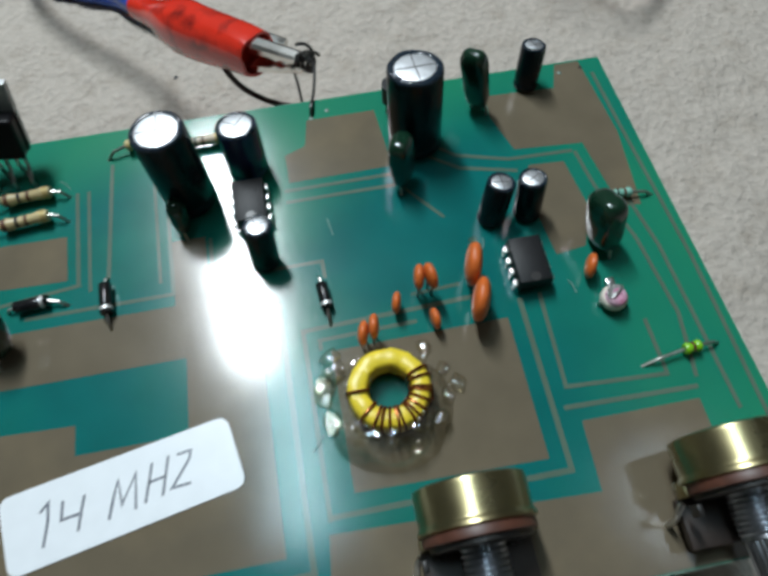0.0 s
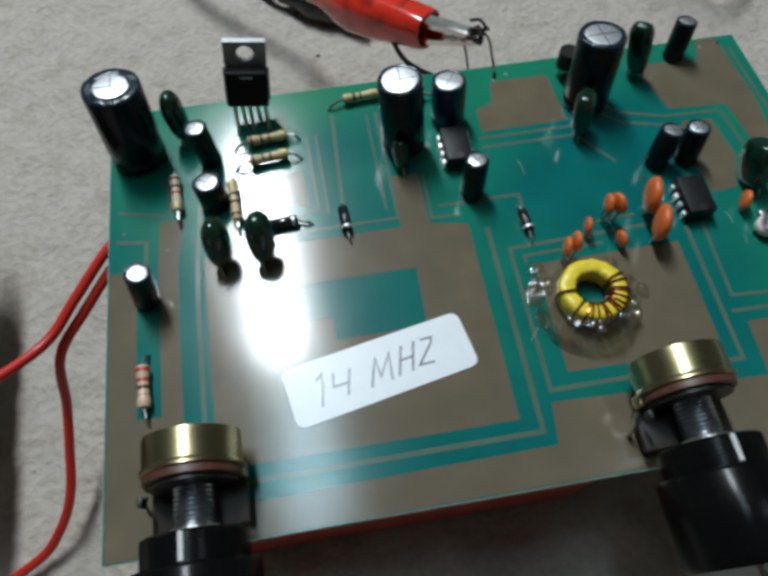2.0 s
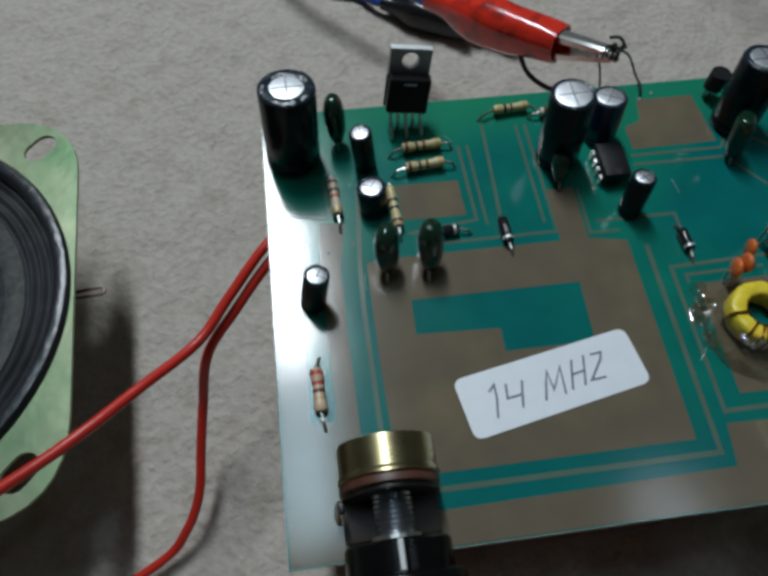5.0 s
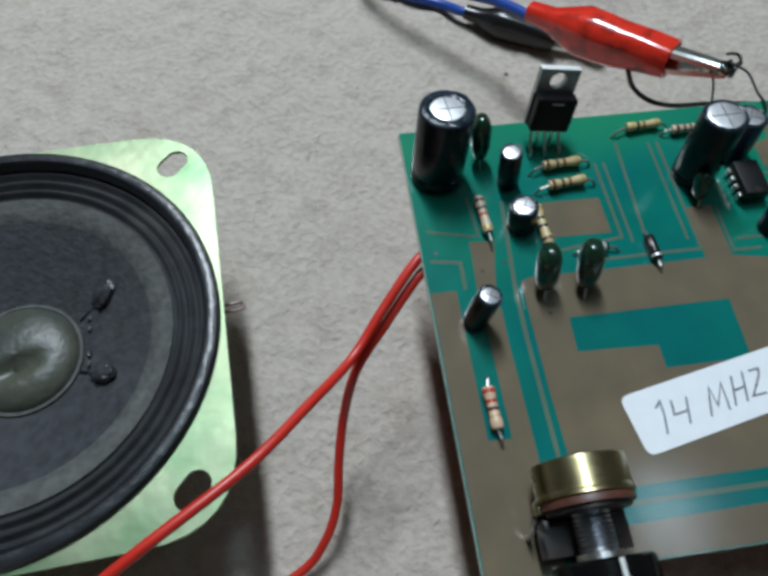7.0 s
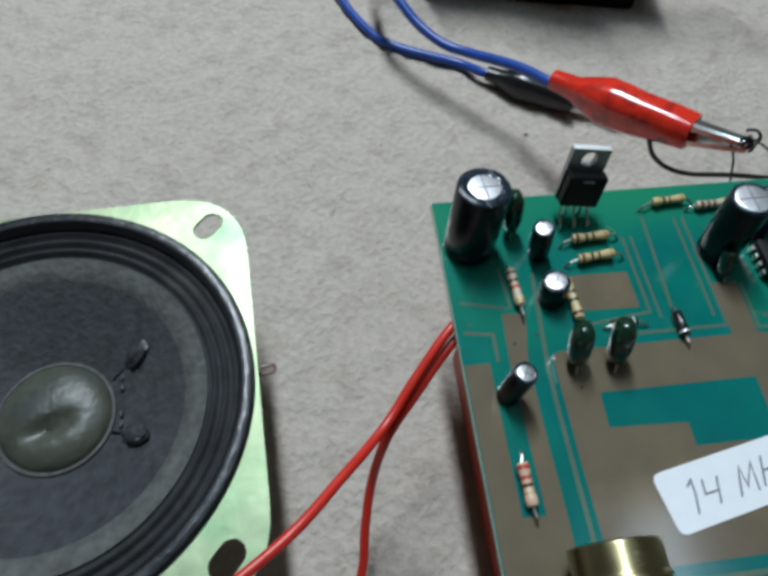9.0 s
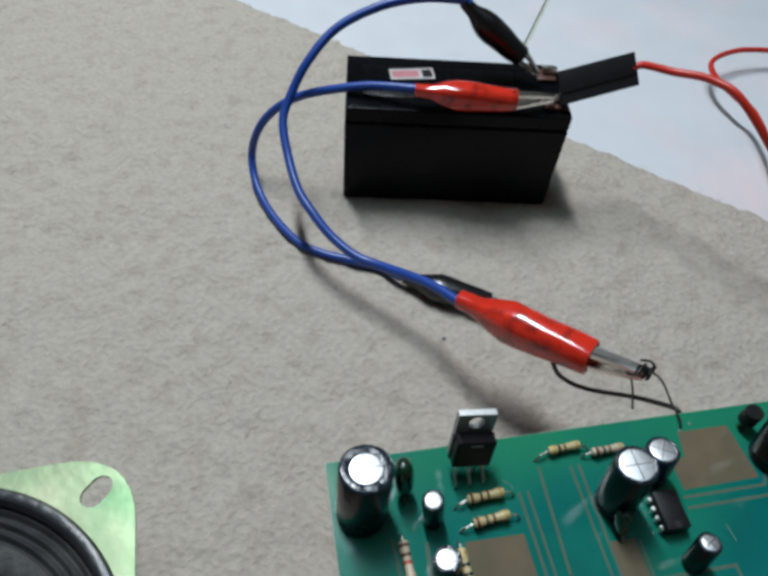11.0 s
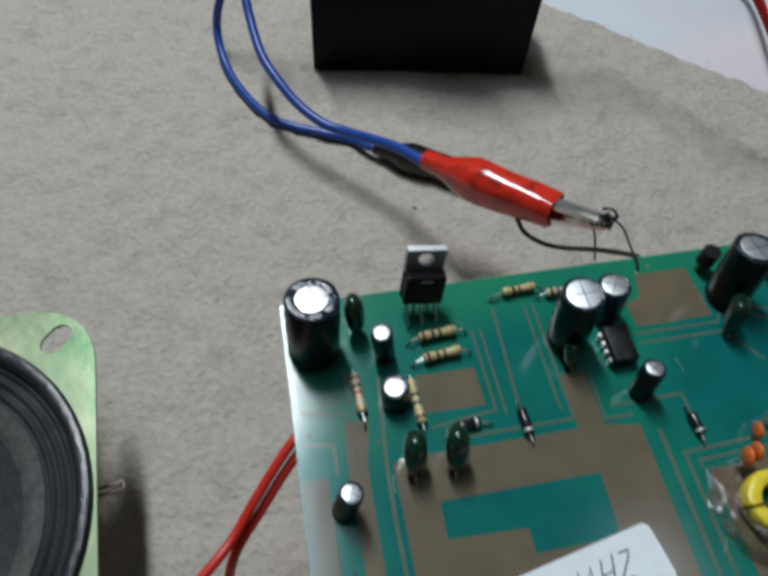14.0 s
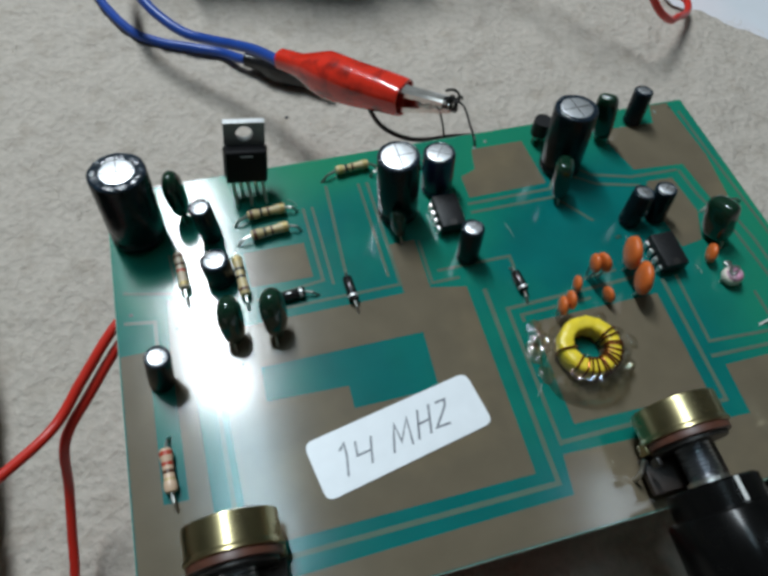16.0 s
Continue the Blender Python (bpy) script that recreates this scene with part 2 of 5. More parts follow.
CONE_RING = material("worn_grey_cone", (0.082, 0.084, 0.080), 0.78, vary=0.38, scale=350, second=(0.062, 0.060, 0.058), patch=0.12,
                     patch_scale=60, bump=0.0004, bump_scale=700)
RUBBER = material("black_gasket", (0.016, 0.018, 0.022), 0.32, vary=0.35, scale=120, bump=0.0003, bump_scale=300, rough_vary=0.15)
DUST_CAP = material("olive_dust_cap", (0.066, 0.070, 0.052), 0.42, vary=0.3, scale=150, second=(0.040, 0.047, 0.042), patch=0.18,
                    patch_scale=90, bump=0.0003, bump_scale=350)
CEMENT = material("grey_black_cement", (0.040, 0.043, 0.048), 0.35, vary=0.5, scale=300, bump=0.0006, bump_scale=500)
SURROUND = material("greyed_cone_edge", (0.030, 0.032, 0.036), 0.55, vary=0.4, scale=160, second=(0.052, 0.052, 0.052), patch=0.14, patch_scale=60, bump=0.0003, bump_scale=400)
MAGNET = material("dark_ferrite", (0.03, 0.03, 0.032), 0.6, vary=0.2, scale=200)
STRING = material("pale_streak_tone", (0.30, 0.42, 0.38), 0.25, vary=0.2, scale=900)
FUZZ = material("felt_fibre", (0.60, 0.54, 0.46), 0.9, vary=0.1, scale=500)

# ---- mesh helpers (millimetres over the board's top, back left corner at 0, 0) ----
MM = 0.001


def at(x, y, z=0.0):
    return Vector((x * MM, y * MM, z * MM + ZB))


def finish(name, bm, mat, smooth=True, sharp=40):
    bmesh.ops.recalc_face_normals(bm, faces=bm.faces)
    me = bpy.data.meshes.new(name)
    bm.to_mesh(me)
    bm.free()
    for m in (mat if isinstance(mat, (list, tuple)) else [mat]):
        me.materials.append(m)
    if smooth:
        me.shade_smooth()
        me.set_sharp_from_angle(angle=radians(sharp))
    return me


def part(name, bm, mat, parent, label="", smooth=True):
    ob = new(name, finish(name, bm, mat, smooth))
    ob.parent = parent
    if label:
        tagged(ob, label)
    return ob


def thing(name, label, category, where=None, group="", kind=""):
    ob = new(name)
    ob.empty_display_size = 0.003
    if where is not None:
        ob.matrix_world = where if isinstance(where, Matrix) else Matrix.Translation(where)
    return tagged(ob, label, category, group, kind)


def single(name, bm, mat, label, category, group="", kind="", smooth=True):
    return tagged(new(name, finish(name, bm, mat, smooth)), label, category, group, kind)


def lathe(profile, seg=24, bm=None, m=None, caps=True):
    """Turns (radius, height) pairs in millimetres about z."""
    bm = bm or bmesh.new()
    m = m or Matrix()
    rings = []
    for r, z in profile:
        if r < 1e-4:
            rings.append([bm.verts.new(m @ Vector((0, 0, z * MM)))])
        else:
            rings.append([bm.verts.new(m @ Vector((r * MM * math.cos(a), r * MM * math.sin(a), z * MM)))
                          for a in (2 * math.pi * i / seg for i in range(seg))])
    for a, b in zip(rings, rings[1:]):
        for i in range(seg):
            j = (i + 1) % seg
            quad = [a[i % len(a)], a[j % len(a)], b[j % len(b)], b[i % len(b)]]
            quad = list(dict.fromkeys(quad))
            if len(quad) > 2:
                bm.faces.new(quad)
    for ring in (rings[0], rings[-1]):
        if caps and len(ring) > 1:
            bm.faces.new(ring)
    return bm


def spline(points, step=1.2):
    """A smooth line through points, sampled every few millimetres."""
    p = [Vector(q) for q in points]
    p = [2 * p[0] - p[1]] + p + [2 * p[-1] - p[-2]]
    out = []
    for a, b, c, d in zip(p, p[1:], p[2:], p[3:]):
        n = max(2, int((c - b).length / (step * MM)))
        for i in range(n):
            t = i / n
            out.append(0.5 * (2 * b + (c - a) * t + (2 * a - 5 * b + 4 * c - d) * t * t + (3 * b - a - 3 * c + d) * t ** 3))
    out.append(p[-2])
    return out


def tube(points, radius, seg=8, bm=None, smooth_line=True, step=1.2):
    """A round rod along points in metres; radius in millimetres, one or one per point of the line."""
    bm = bm or bmesh.new()
    line = spline(points, step) if smooth_line else [Vector(q) for q in points]
    up = Vector((0.03, 0.05, 1)).normalized()
    rings = []
    for i, q in enumerate(line):
        way = (line[min(i + 1, len(line) - 1)] - line[max(i - 1, 0)]).normalized()
        if abs(way.dot(up)) > 0.98:
            up = Vector((0, 1, 0.05)).normalized()
        side = way.cross(up).normalized()
        up = side.cross(way).normalized()
        r = (radius(i / max(1, len(line) - 1)) if callable(radius) else radius) * MM
        rings.append([bm.verts.new(q + r * (math.cos(a) * side + math.sin(a) * up)) for a in (2 * math.pi * k / seg for k in range(seg))])
    for a, b in zip(rings, rings[1:]):
        for k in range(seg):
            bm.faces.new((a[k], a[(k + 1) % seg], b[(k + 1) % seg], b[k]))
    bm.faces.new(rings[0][::-1])
    bm.faces.new(rings[-1])
    return bm


def box(x0, x1, y0, y1, z0, z1, bevel=0.0, bm=None, m=None, seg=2):
    """A box in millimetres with rounded edges."""
    b = bmesh.new()
    bmesh.ops.create_cube(b, size=1.0)
    for v in b.verts:
        v.co = Vector(((x0 + (v.co.x + 0.5) * (x1 - x0)) * MM, (y0 + (v.co.y + 0.5) * (y1 - y0)) * MM, (z0 + (v.co.z + 0.5) * (z1 - z0)) * MM))
    if bevel:
        bmesh.ops.bevel(b, geom=list(b.edges), offset=bevel * MM, segments=seg, affect="EDGES", profile=0.5)
    if m is not None:
        bmesh.ops.transform(b, matrix=m, verts=b.verts)
    if bm is None:
        return b
    me = bpy.data.meshes.new("tmp")
    b.to_mesh(me)
    b.free()
    bm.from_mesh(me)
    bpy.data.meshes.remove(me)
    return bm


def prism(outline, z0, z1, bm=None):
    """An outline in millimetres, pulled up from z0 to z1 (local, or over the board's top when used flat)."""
    bm = bm or bmesh.new()
    lo = [bm.verts.new(Vector((x * MM, y * MM, z0 * MM))) for x, y in outline]
    hi = [bm.verts.new(Vector((x * MM, y * MM, z1 * MM))) for x, y in outline]
    bm.faces.new(lo[::-1])
    bm.faces.new(hi)
    for i in range(len(lo)):
        j = (i + 1) % len(lo)
        bm.faces.new((lo[i], lo[j], hi[j], hi[i]))
    return bm


def rounded(corners, radius, steps=4):
    """An outline with round corners."""
    out, n = [], len(corners)
    for i in range(n):
        p, a, b = Vector(corners[i]), Vector(corners[i - 1]), Vector(corners[(i + 1) % n])
        ua, ub = (a - p).normalized(), (b - p).normalized()
        for k in range(steps + 1):
            t = k / steps
            out.append(tuple(p + ua * radius * (1 - t) ** 2 + ub * radius * t ** 2))
    return out


def ribbon(points, width):
    """The outline of a track of one width along points (mitred), in millimetres."""
    p = [Vector(q) for q in points]
    left, right = [], []
    for i, q in enumerate(p):
        a = (q - p[i - 1]).normalized() if i else (p[1] - q).normalized()
        b = (p[i + 1] - q).normalized() if i + 1 < len(p) else a
        n = Vector((-a.y - b.y, a.x + b.x))
        n = n.normalized() / max(0.4, math.sqrt((1 + a.dot(b)) / 2))
        left.append(tuple(q + n * width / 2))
        right.append(tuple(q - n * width / 2))
    return left + right[::-1]


def aim(base, top):
    """The pose that stands at base with its z towards top (both in metres)."""
    way = (Vector(top) - Vector(base))
    return Matrix.Translation(base) @ way.to_track_quat("Z", "Y").to_matrix().to_4x4()


# ---- the room ----
def slab(name, x0, x1, y0, y1, z0, z1, mat, label, category):
    b = box(x0 * 1000, x1 * 1000, y0 * 1000, y1 * 1000, z0 * 1000, z1 * 1000)
    return single(name, b, mat, label, category, kind="structure", smooth=False)


# walls and ceiling are unseen, added to close the room and bounce fill light
slab("wall_north", -2.1, 2.1, 2.0, 2.1, -0.1, 2.5, PLASTER, "unseen plain wall added to close the room and bounce light", "wall")
slab("wall_south", -2.1, 2.1, -2.1, -2.0, -0.1, 2.5, PLASTER, "unseen plain wall added to close the room and bounce light", "wall")
slab("wall_east", 2.0, 2.1, -2.0, 2.0, -0.1, 2.5, PLASTER, "unseen plain wall added to close the room and bounce light", "wall")
slab("wall_west", -2.1, -2.0, -2.0, 2.0, -0.1, 2.5, PLASTER, "unseen plain wall added to close the room and bounce light", "wall")
slab("ceiling", -2.1, 2.1, -2.1, 2.1, 2.5, 2.6, PLASTER, "unseen plain ceiling added to close the room and bounce light", "ceiling")
FLOOR = slab("floor", -2.0, 2.0, -2.0, 2.0, -0.10, -0.0085, GROUT, "grey grout bed of a tiled floor", "floor")

# carpet: a thick felt sheet with one cut edge running obliquely behind the battery
EDGE_A, EDGE_B = Vector((-0.0283, 0.3313)), Vector((0.2212, 0.1035))
ALONG = (EDGE_B - EDGE_A).normalized()
INWARD = Vector((ALONG.y, -ALONG.x))
if INWARD.y > 0:
    INWARD = -INWARD


def carpet_mesh():
    us = np.concatenate([np.linspace(-1.3, -0.45, 40)[:-1], np.arange(-0.45, 0.50, 0.0028), np.linspace(0.50, 1.2, 36)])
    vs = np.concatenate([np.arange(-0.006, 0.62, 0.0028), np.linspace(0.62, 1.5, 40)])
    verts, faces = [], []
    for v in vs:
        for u in us:
            q = EDGE_A + ALONG * (u + 0.15) + INWARD * v
            w = Vector((q.x, q.y, 0))
            h = 0.0012 * noise.noise(w * 42) + 0.0013 * noise.noise(w * 150) + 0.0008 * noise.noise(w * 330)
            fray = 0.0
            if v < -0.001:
                fray = 0.0016 * noise.noise(w * 120) + 0.001 * noise.noise(w * 420)
            drop = -0.0035 * max(0.0, 1 - (v + 0.006) / 0.006)
            q2 = q + INWARD * fray
            verts.append((q2.x, q2.y, h + drop))
    n, nv = len(us), len(vs)
    for j in range(nv - 1):
        for i in range(n - 1):
            faces.append((j * n + i, j * n + i + 1, (j + 1) * n + i + 1, (j + 1) * n + i))
    base = len(verts)
    for i in range(n):
        x, y, z = verts[i]
        verts.append((x, y, -0.0064))
        if i:
            faces.append((i - 1, i, base + i, base + i - 1))
    me = bpy.data.meshes.new("carpet")
    me.from_pydata(verts, [], faces)
    me.materials.append(CARPET)
    me.shade_smooth()
    return me


tagged(new("carpet", carpet_mesh()), "thick beige felt carpet with a frayed cut edge", "carpet", kind="structure")

# loose fibres at the cut edge and on the pile
fibres = bmesh.new()
rng = random.Random(7)
for k in range(420):
    u, v = rng.uniform(-0.30, 0.42), (rng.uniform(-0.007, -0.002) if k % 2 else rng.uniform(0.0, 0.42))
    q = EDGE_A + ALONG * (u + 0.15) + INWARD * v
    a, ln = rng.uniform(0, 6.28), rng.uniform(0.002, 0.006)
    z = 0.0004 if v > -0.001 else -0.003
    p0 = Vector((q.x, q.y, z))
    p1 = p0 + Vector((math.cos(a) * ln * 0.5, math.sin(a) * ln * 0.5, 0.0008))
    p2 = p0 + Vector((math.cos(a + 0.5) * ln, math.sin(a + 0.5) * ln, 0.0003))
    tube([p0, p1, p2], 0.09, 4, fibres, smooth_line=False)
single("carpet_fibres", fibres, FUZZ, "loose pale fibres lifting out of the felt carpet", "fibre", kind="stuff")

# floor tiles, laid so that one joint runs behind the battery
JOINT_A, JOINT_B = Vector((0.1450, 0.2584)), Vector((0.1845, 0.3216))
TX = (JOINT_B - JOINT_A).normalized()
TY = Vector((-TX.y, TX.x))
tile_mesh = finish("tile", box(-198.8, 198.8, -198.8, 198.8, -0.0, 6.0, 0.7), TILE, False)
for i in range(-3, 4):
    for j in range(-4, 4):
        c = JOINT_A + TX * (0.40 * i + 0.04) + TY * (0.40 * j + 0.20)
        if abs(c.x) < 1.7 and abs(c.y) < 1.7:
            t = new("tile", tile_mesh)
            t.parent = FLOOR
            t.matrix_world = Matrix.Translation((c.x, c.y, -0.0125)) @ Matrix.Rotation(math.atan2(TX.y, TX.x), 4, "Z")

# ---- red box under the board ----
crate = thing("support_box", "red painted box that the circuit board rests on", "box", at(50, -60, -52.3))
L_ = Matrix.Translation(at(0, 0, 0) - at(50, -60, -52.3))
part("side_wall", box(9.0, 98.0, -97.0, -20.0, -52.3, -3.4, 1.2, m=L_), RED_CASE, crate)
part("lid", box(8.2, 98.8, -97.8, -19.2, -3.4, -1.62, 0.6, m=L_), RED_CASE, crate)

# ---- circuit board ----
BW, BH, BW_FRONT = 155.0, 99.6, 160.0  # width along the back, depth, width along the front
board = thing("circuit_board", "green fibreglass circuit board with brown copper areas", "circuit board", at(0, 0, 0))
part("laminate", prism([(0, 0), (0, -BH), (BW_FRONT, -BH), (BW, 0)], -1.55, 0.0), LAMINATE, board, smooth=False)
rim = box(-0.10, 0.0, -BH, 0, -1.5, -0.06)
prism([(BW, 0), (BW_FRONT, -BH), (BW_FRONT + 0.10, -BH), (BW + 0.10, 0)], -1.5, -0.06, rim)
box(0, BW_FRONT, -BH - 0.10, -BH, -1.5, -0.06, bm=rim)
box(0, BW, 0.0, 0.10, -1.5, -0.06, bm=rim)
part("cut_edge", rim, EDGE, board, "pale sawn fibreglass edge")
T0, T1 = -0.05, 0.03


LAID = []


def height():
    """Each piece a hair higher than the one before, so that no two tops lie in one plane."""
    LAID.append(1)
    return T1 + 0.0015 * len(LAID)


def pour(outline):
    return part("copper_area", prism(outline, T0, T1), COPPER, board, smooth=False)


def tracks(points, width=0.75):
    return part("copper_track", prism(ribbon(points, width), T0, height()), TRACK, board, smooth=False)


# large pour, laid in pieces round a green window
pour([(22.0, -41.8), (62.4, -41.8), (62.4, -28.5), (68.6, -28.5), (68.6, -41.8), (76.8, -43.4), (76.8, -52.0), (20.1, -52.0), (20.0, -42.6)])
pour([(20.1, -52.0), (28.2, -52.0), (28.0, -59.6), (45.1, -60.3), (45.1, -65.3), (20.1, -65.3)])
pour([(63.8, -52.0), (76.8, -52.0), (76.8, -65.3), (63.4, -65.3)])
pour([(20.1, -65.3), (76.8, -65.3), (76.8, -86.9), (27.5, -86.9), (20.6, -86.0)])
pour([(88.4, -55.5), (119.8, -55.2), (119.8, -80.0), (88.4, -79.4)])
pour([(83.6, -84.7), (126.4, -86.4), (126.8, -75.2), (147.0, -75.2), (147.2, -82.0), (158.8, -82.4), (159.6, -BH + 0.2), (20.0, -BH + 0.2), (20.0, -93.4), (82.7, -92.6)])
pour([(0.3, -43.0), (5.9, -43.0), (5.9, -75.0), (10.6, -75.2), (10.5, -52.0), (10.3, -44.0), (11.0, -31.6), (16.5, -32.0), (14.6, -42.0), (14.4, -56.0), (14.7, -75.0), (14.8, -BH + 0.2), (0.3, -BH + 0.2)])
pour([(29.0, -23.4), (43.0, -23.6), (43.3, -33.0), (29.3, -32.6)])
pour([(85.6, -19.6), (85.6, -13.0), (89.8, -11.4), (91.0, -5.0), (105.0, -5.0), (106.2, -19.4)])
pour([(128.4, -6.0), (143.2, -6.6), (145.2, -0.4), (150.4, -0.4), (152.4, -20.0), (151.0, -37.4), (147.0, -37.0), (144.6, -21.3), (130.8, -20.3), (128.1, -11.6)])
pour([(132.6, -24.6), (139.5, -25.0), (141.0, -36.0), (137.8, -44.0), (132.0, -44.8), (131.0, -36.0), (129.6, -29.0)])
tracks([(20.4, -22.0), (19.5, -32.0), (18.6, -43.0), (18.3, -53.0), (18.4, -65.0), (18.7, -92.0)], 0.9)
tracks([(13.4, -30.6), (12.6, -20.0)], 0.6)
tracks([(1.6, -35.4), (8.0, -36.4), (7.9, -42.9)], 0.8)
tracks([(20.6, -89.8), (80.6, -89.8), (80.6, -45.0)], 1.0)
tracks([(84.1, -83.0), (84.1, -51.0), (118.0, -50.0)], 0.8)
tracks([(122.8, -52.0), (122.8, -82.4), (84.1, -82.4)], 0.9)
tracks([(86.7, -55.0), (86.7, -53.2), (104.0, -52.8)], 0.7)
tracks([(44.8, -14.0), (45.3, -34.4), (30.0, -36.2)], 0.7)
tracks([(47.0, -14.0), (47.4, -36.0)], 0.6)
tracks([(51.6, -8.5), (50.7, -34.0)], 0.7)
tracks([(61.8, -9.5), (62.2, -39.4), (36.0, -39.4)], 0.7)
tracks([(59.6, -9.5), (60.0, -36.8)], 0.6)
tracks([(69.5, -29.0), (69.4, -40.7), (76.0, -40.7)], 0.7)
tracks([(71.5, -37.9), (89.4, -37.9), (89.4, -41.4)], 0.7)
tracks([(84.5, -21.4), (106.5, -21.4), (109.0, -18.0)], 0.7)
tracks([(84.5, -24.0), (106.5, -24.0)], 0.7)
tracks([(106.5, -24.0), (113.5, -33.0)], 0.6)
tracks([(113.5, -15.0), (119.0, -19.5), (129.0, -22.4), (142.0, -22.8)], 0.7)
tracks([(112.5, -18.0), (119.0, -22.6), (130.0, -25.4)], 0.7)
tracks([(142.4, -23.0), (143.6, -31.5), (147.4, -44.0), (149.4, -60.0), (148.0, -71.6)], 0.7)
tracks([(149.0, -36.0), (151.0, -46.5), (153.0, -78.0)], 0.7)
tracks([(152.4, -4.0), (153.4, -18.0), (156.0, -50.0), (157.0, -80.0)], 0.7)
tracks([(126.6, -51.5), (126.0, -69.2), (143.4, -70.2), (143.2, -60.0)], 0.7)
tracks([(124.6, -72.6), (147.6, -73.2)], 0.8)
tracks([(2.0, -28.0), (12.6, -30.4)], 0.6)
tracks([(104.0, -47.6), (113.0, -47.2)], 0.6)

# bare laminate inside the ring coil
part("laminate_window", prism([(96.7 + 3.6 * math.cos(2 * math.pi * k / 28), -65.1 + 3.6 * math.sin(2 * math.pi * k / 28)) for k in range(28)], T0, T1 + 0.06), LAMINATE, board, smooth=False)

# drilled holes and solder joints
for x, y in ((2.6, -28.0), (3.2, -33.6), (17.8, -37.4), (150.4, -2.2), (24.6, -50.5), (12.4, -39.0)):
    hole = part("drilled_hole", lathe([(0.42, 0.0), (0.40, 0.04), (0.0, 0.04)], 10), B_BLACK, board)
    hole.location = (x * MM, y * MM, 0.00002)
for x, y in ((92.0, -4.6), (95.5, -3.2), (145.6, -2.8)):
    pad = part("solder_joint", lathe([(0.5, 0.0), (0.4, 0.08), (0.2, 0.13), (0.0, 0.15)], 10), DULL_SOLDER, board)
    pad.location = (x * MM, y * MM, 0.00002)

# ---- electrolytic capacitors ----
def capacitor(base, top, r, sleeve, label, lip=0.72, turn=35, seg=36):
    """A sleeved aluminium can from its foot to the middle of its scored top (millimetres over the board)."""
    b, t = at(*base), at(*top)
    h = (t - b).length / MM
    ob = thing("electrolytic_capacitor", label, "capacitor", aim(b, t), "electrolytic capacitors on the board")
    seed = Vector(base)

    def crinkle(bm, share):
        """The shrunk sleeve puckers where it turns over the can's shoulder."""
        for v in bm.verts:
            q = v.co / MM
            k = max(0.0, min(1.0, (q.z - h + 1.1) / 0.9))
            flat = Vector((q.x, q.y, 0)).normalized() if Vector((q.x, q.y)).length > 0.01 else Vector((0, 0, 0))
            n = noise.noise(flat * 2.6 + seed) + 0.6 * noise.noise(flat * 6.5 + seed * 2)
            v.co += (flat * n * share * r * k + Vector((0, 0, 0.10 * n * k))) * MM
        return bm

    sl = lathe([(r * 0.80, 0.25), (r * 0.94, 0.25), (r, 0.7), (r, h * 0.10), (r * 0.955, h * 0.10 + 0.45), (r * 0.955, h * 0.10 + 0.7), (r, h * 0.10 + 1.2), (r * 1.004, h * 0.5),
                (r, h - 0.9), (r * 0.985, h - 0.45), (r * 0.94, h - 0.5)], seg)
    top_lip = lathe([(r * 0.99, h - 0.55), (r * 0.982, h - 0.40), (r * 0.94, h - 0.12), (r * 0.87, h), (r * (lip + 0.04), h - 0.02), (r * lip, h - 0.10), (r * (lip - 0.02), h - 0.3)], seg)
    skin = part("sleeve", sl, sleeve, ob)
    part("sleeve_lip", crinkle(top_lip, 0.035), LIP, skin, "puckered lip of the shrunk sleeve")
    part("can_top", lathe([(r * 0.9, h - 0.7), (r * lip, h - 0.22), (r * lip * 0.9, h - 0.14), (0.0, h - 0.12)], seg), CAN, ob, "bare aluminium top")
    w = max(0.11, r * 0.028)
    for k in ((0, 90) if r > 2.2 else (0,)):
        g = box(-r * lip * 0.92, r * lip * 0.92, -w, w, h - 0.16, h - 0.085, 0.0, m=Matrix.Rotation(radians(k + turn), 4, "Z"))
        part("vent_score", g, CAN_GROOVE, ob, smooth=False)
    # pale printed stripe with its row of marks
    s = bmesh.new()
    for k in range(3):
        a0 = radians(-70 + 6 * k)
        for z0, z1 in ((h * 0.2, h * 0.45), (h * 0.52, h * 0.78)):
            q = [s.verts.new(Vector((r * 1.012 * math.cos(a), r * 1.012 * math.sin(a), z)) * MM)
                 for a, z in ((a0, z0), (a0 + 0.055, z0), (a0 + 0.055, z1), (a0, z1))]
            s.faces.new(q)
    part("printed_stripe", s, STRIPE, ob, smooth=False)
    for dx in (-r * 0.45, r * 0.45):
        part("lead", tube([Vector((dx * MM, 0, 0.0006)), Vector((dx * MM, 0, -0.0006))], 0.28, 6, smooth_line=False), LEAD, ob)
    return ob


BIG = "tall black-sleeved electrolytic capacitor with a bare silver top"
SMALL = "small black electrolytic capacitor with a silver top"
capacitor((6.8, -13.2, 0), (7.5, -10.9, 20.2), 6.0, SLEEVE, "thick tall black electrolytic capacitor with a bare silver top", 0.60, 20)
capacitor((66.9, -20.0, 0), (66.0, -18.4, 19.4), 4.8, SLEEVE, BIG, 0.80, 60)
capacitor((111.6, -15.0, 0), (111.7, -12.2, 18.2), 5.2, SLEEVE, BIG, 0.74, 4)
capacitor((78.3, -15.0, 0), (78.1, -13.2, 11.6), 3.9, BLUE_SLEEVE, "short navy-blue electrolytic capacitor with a silver top", 0.78, 50)
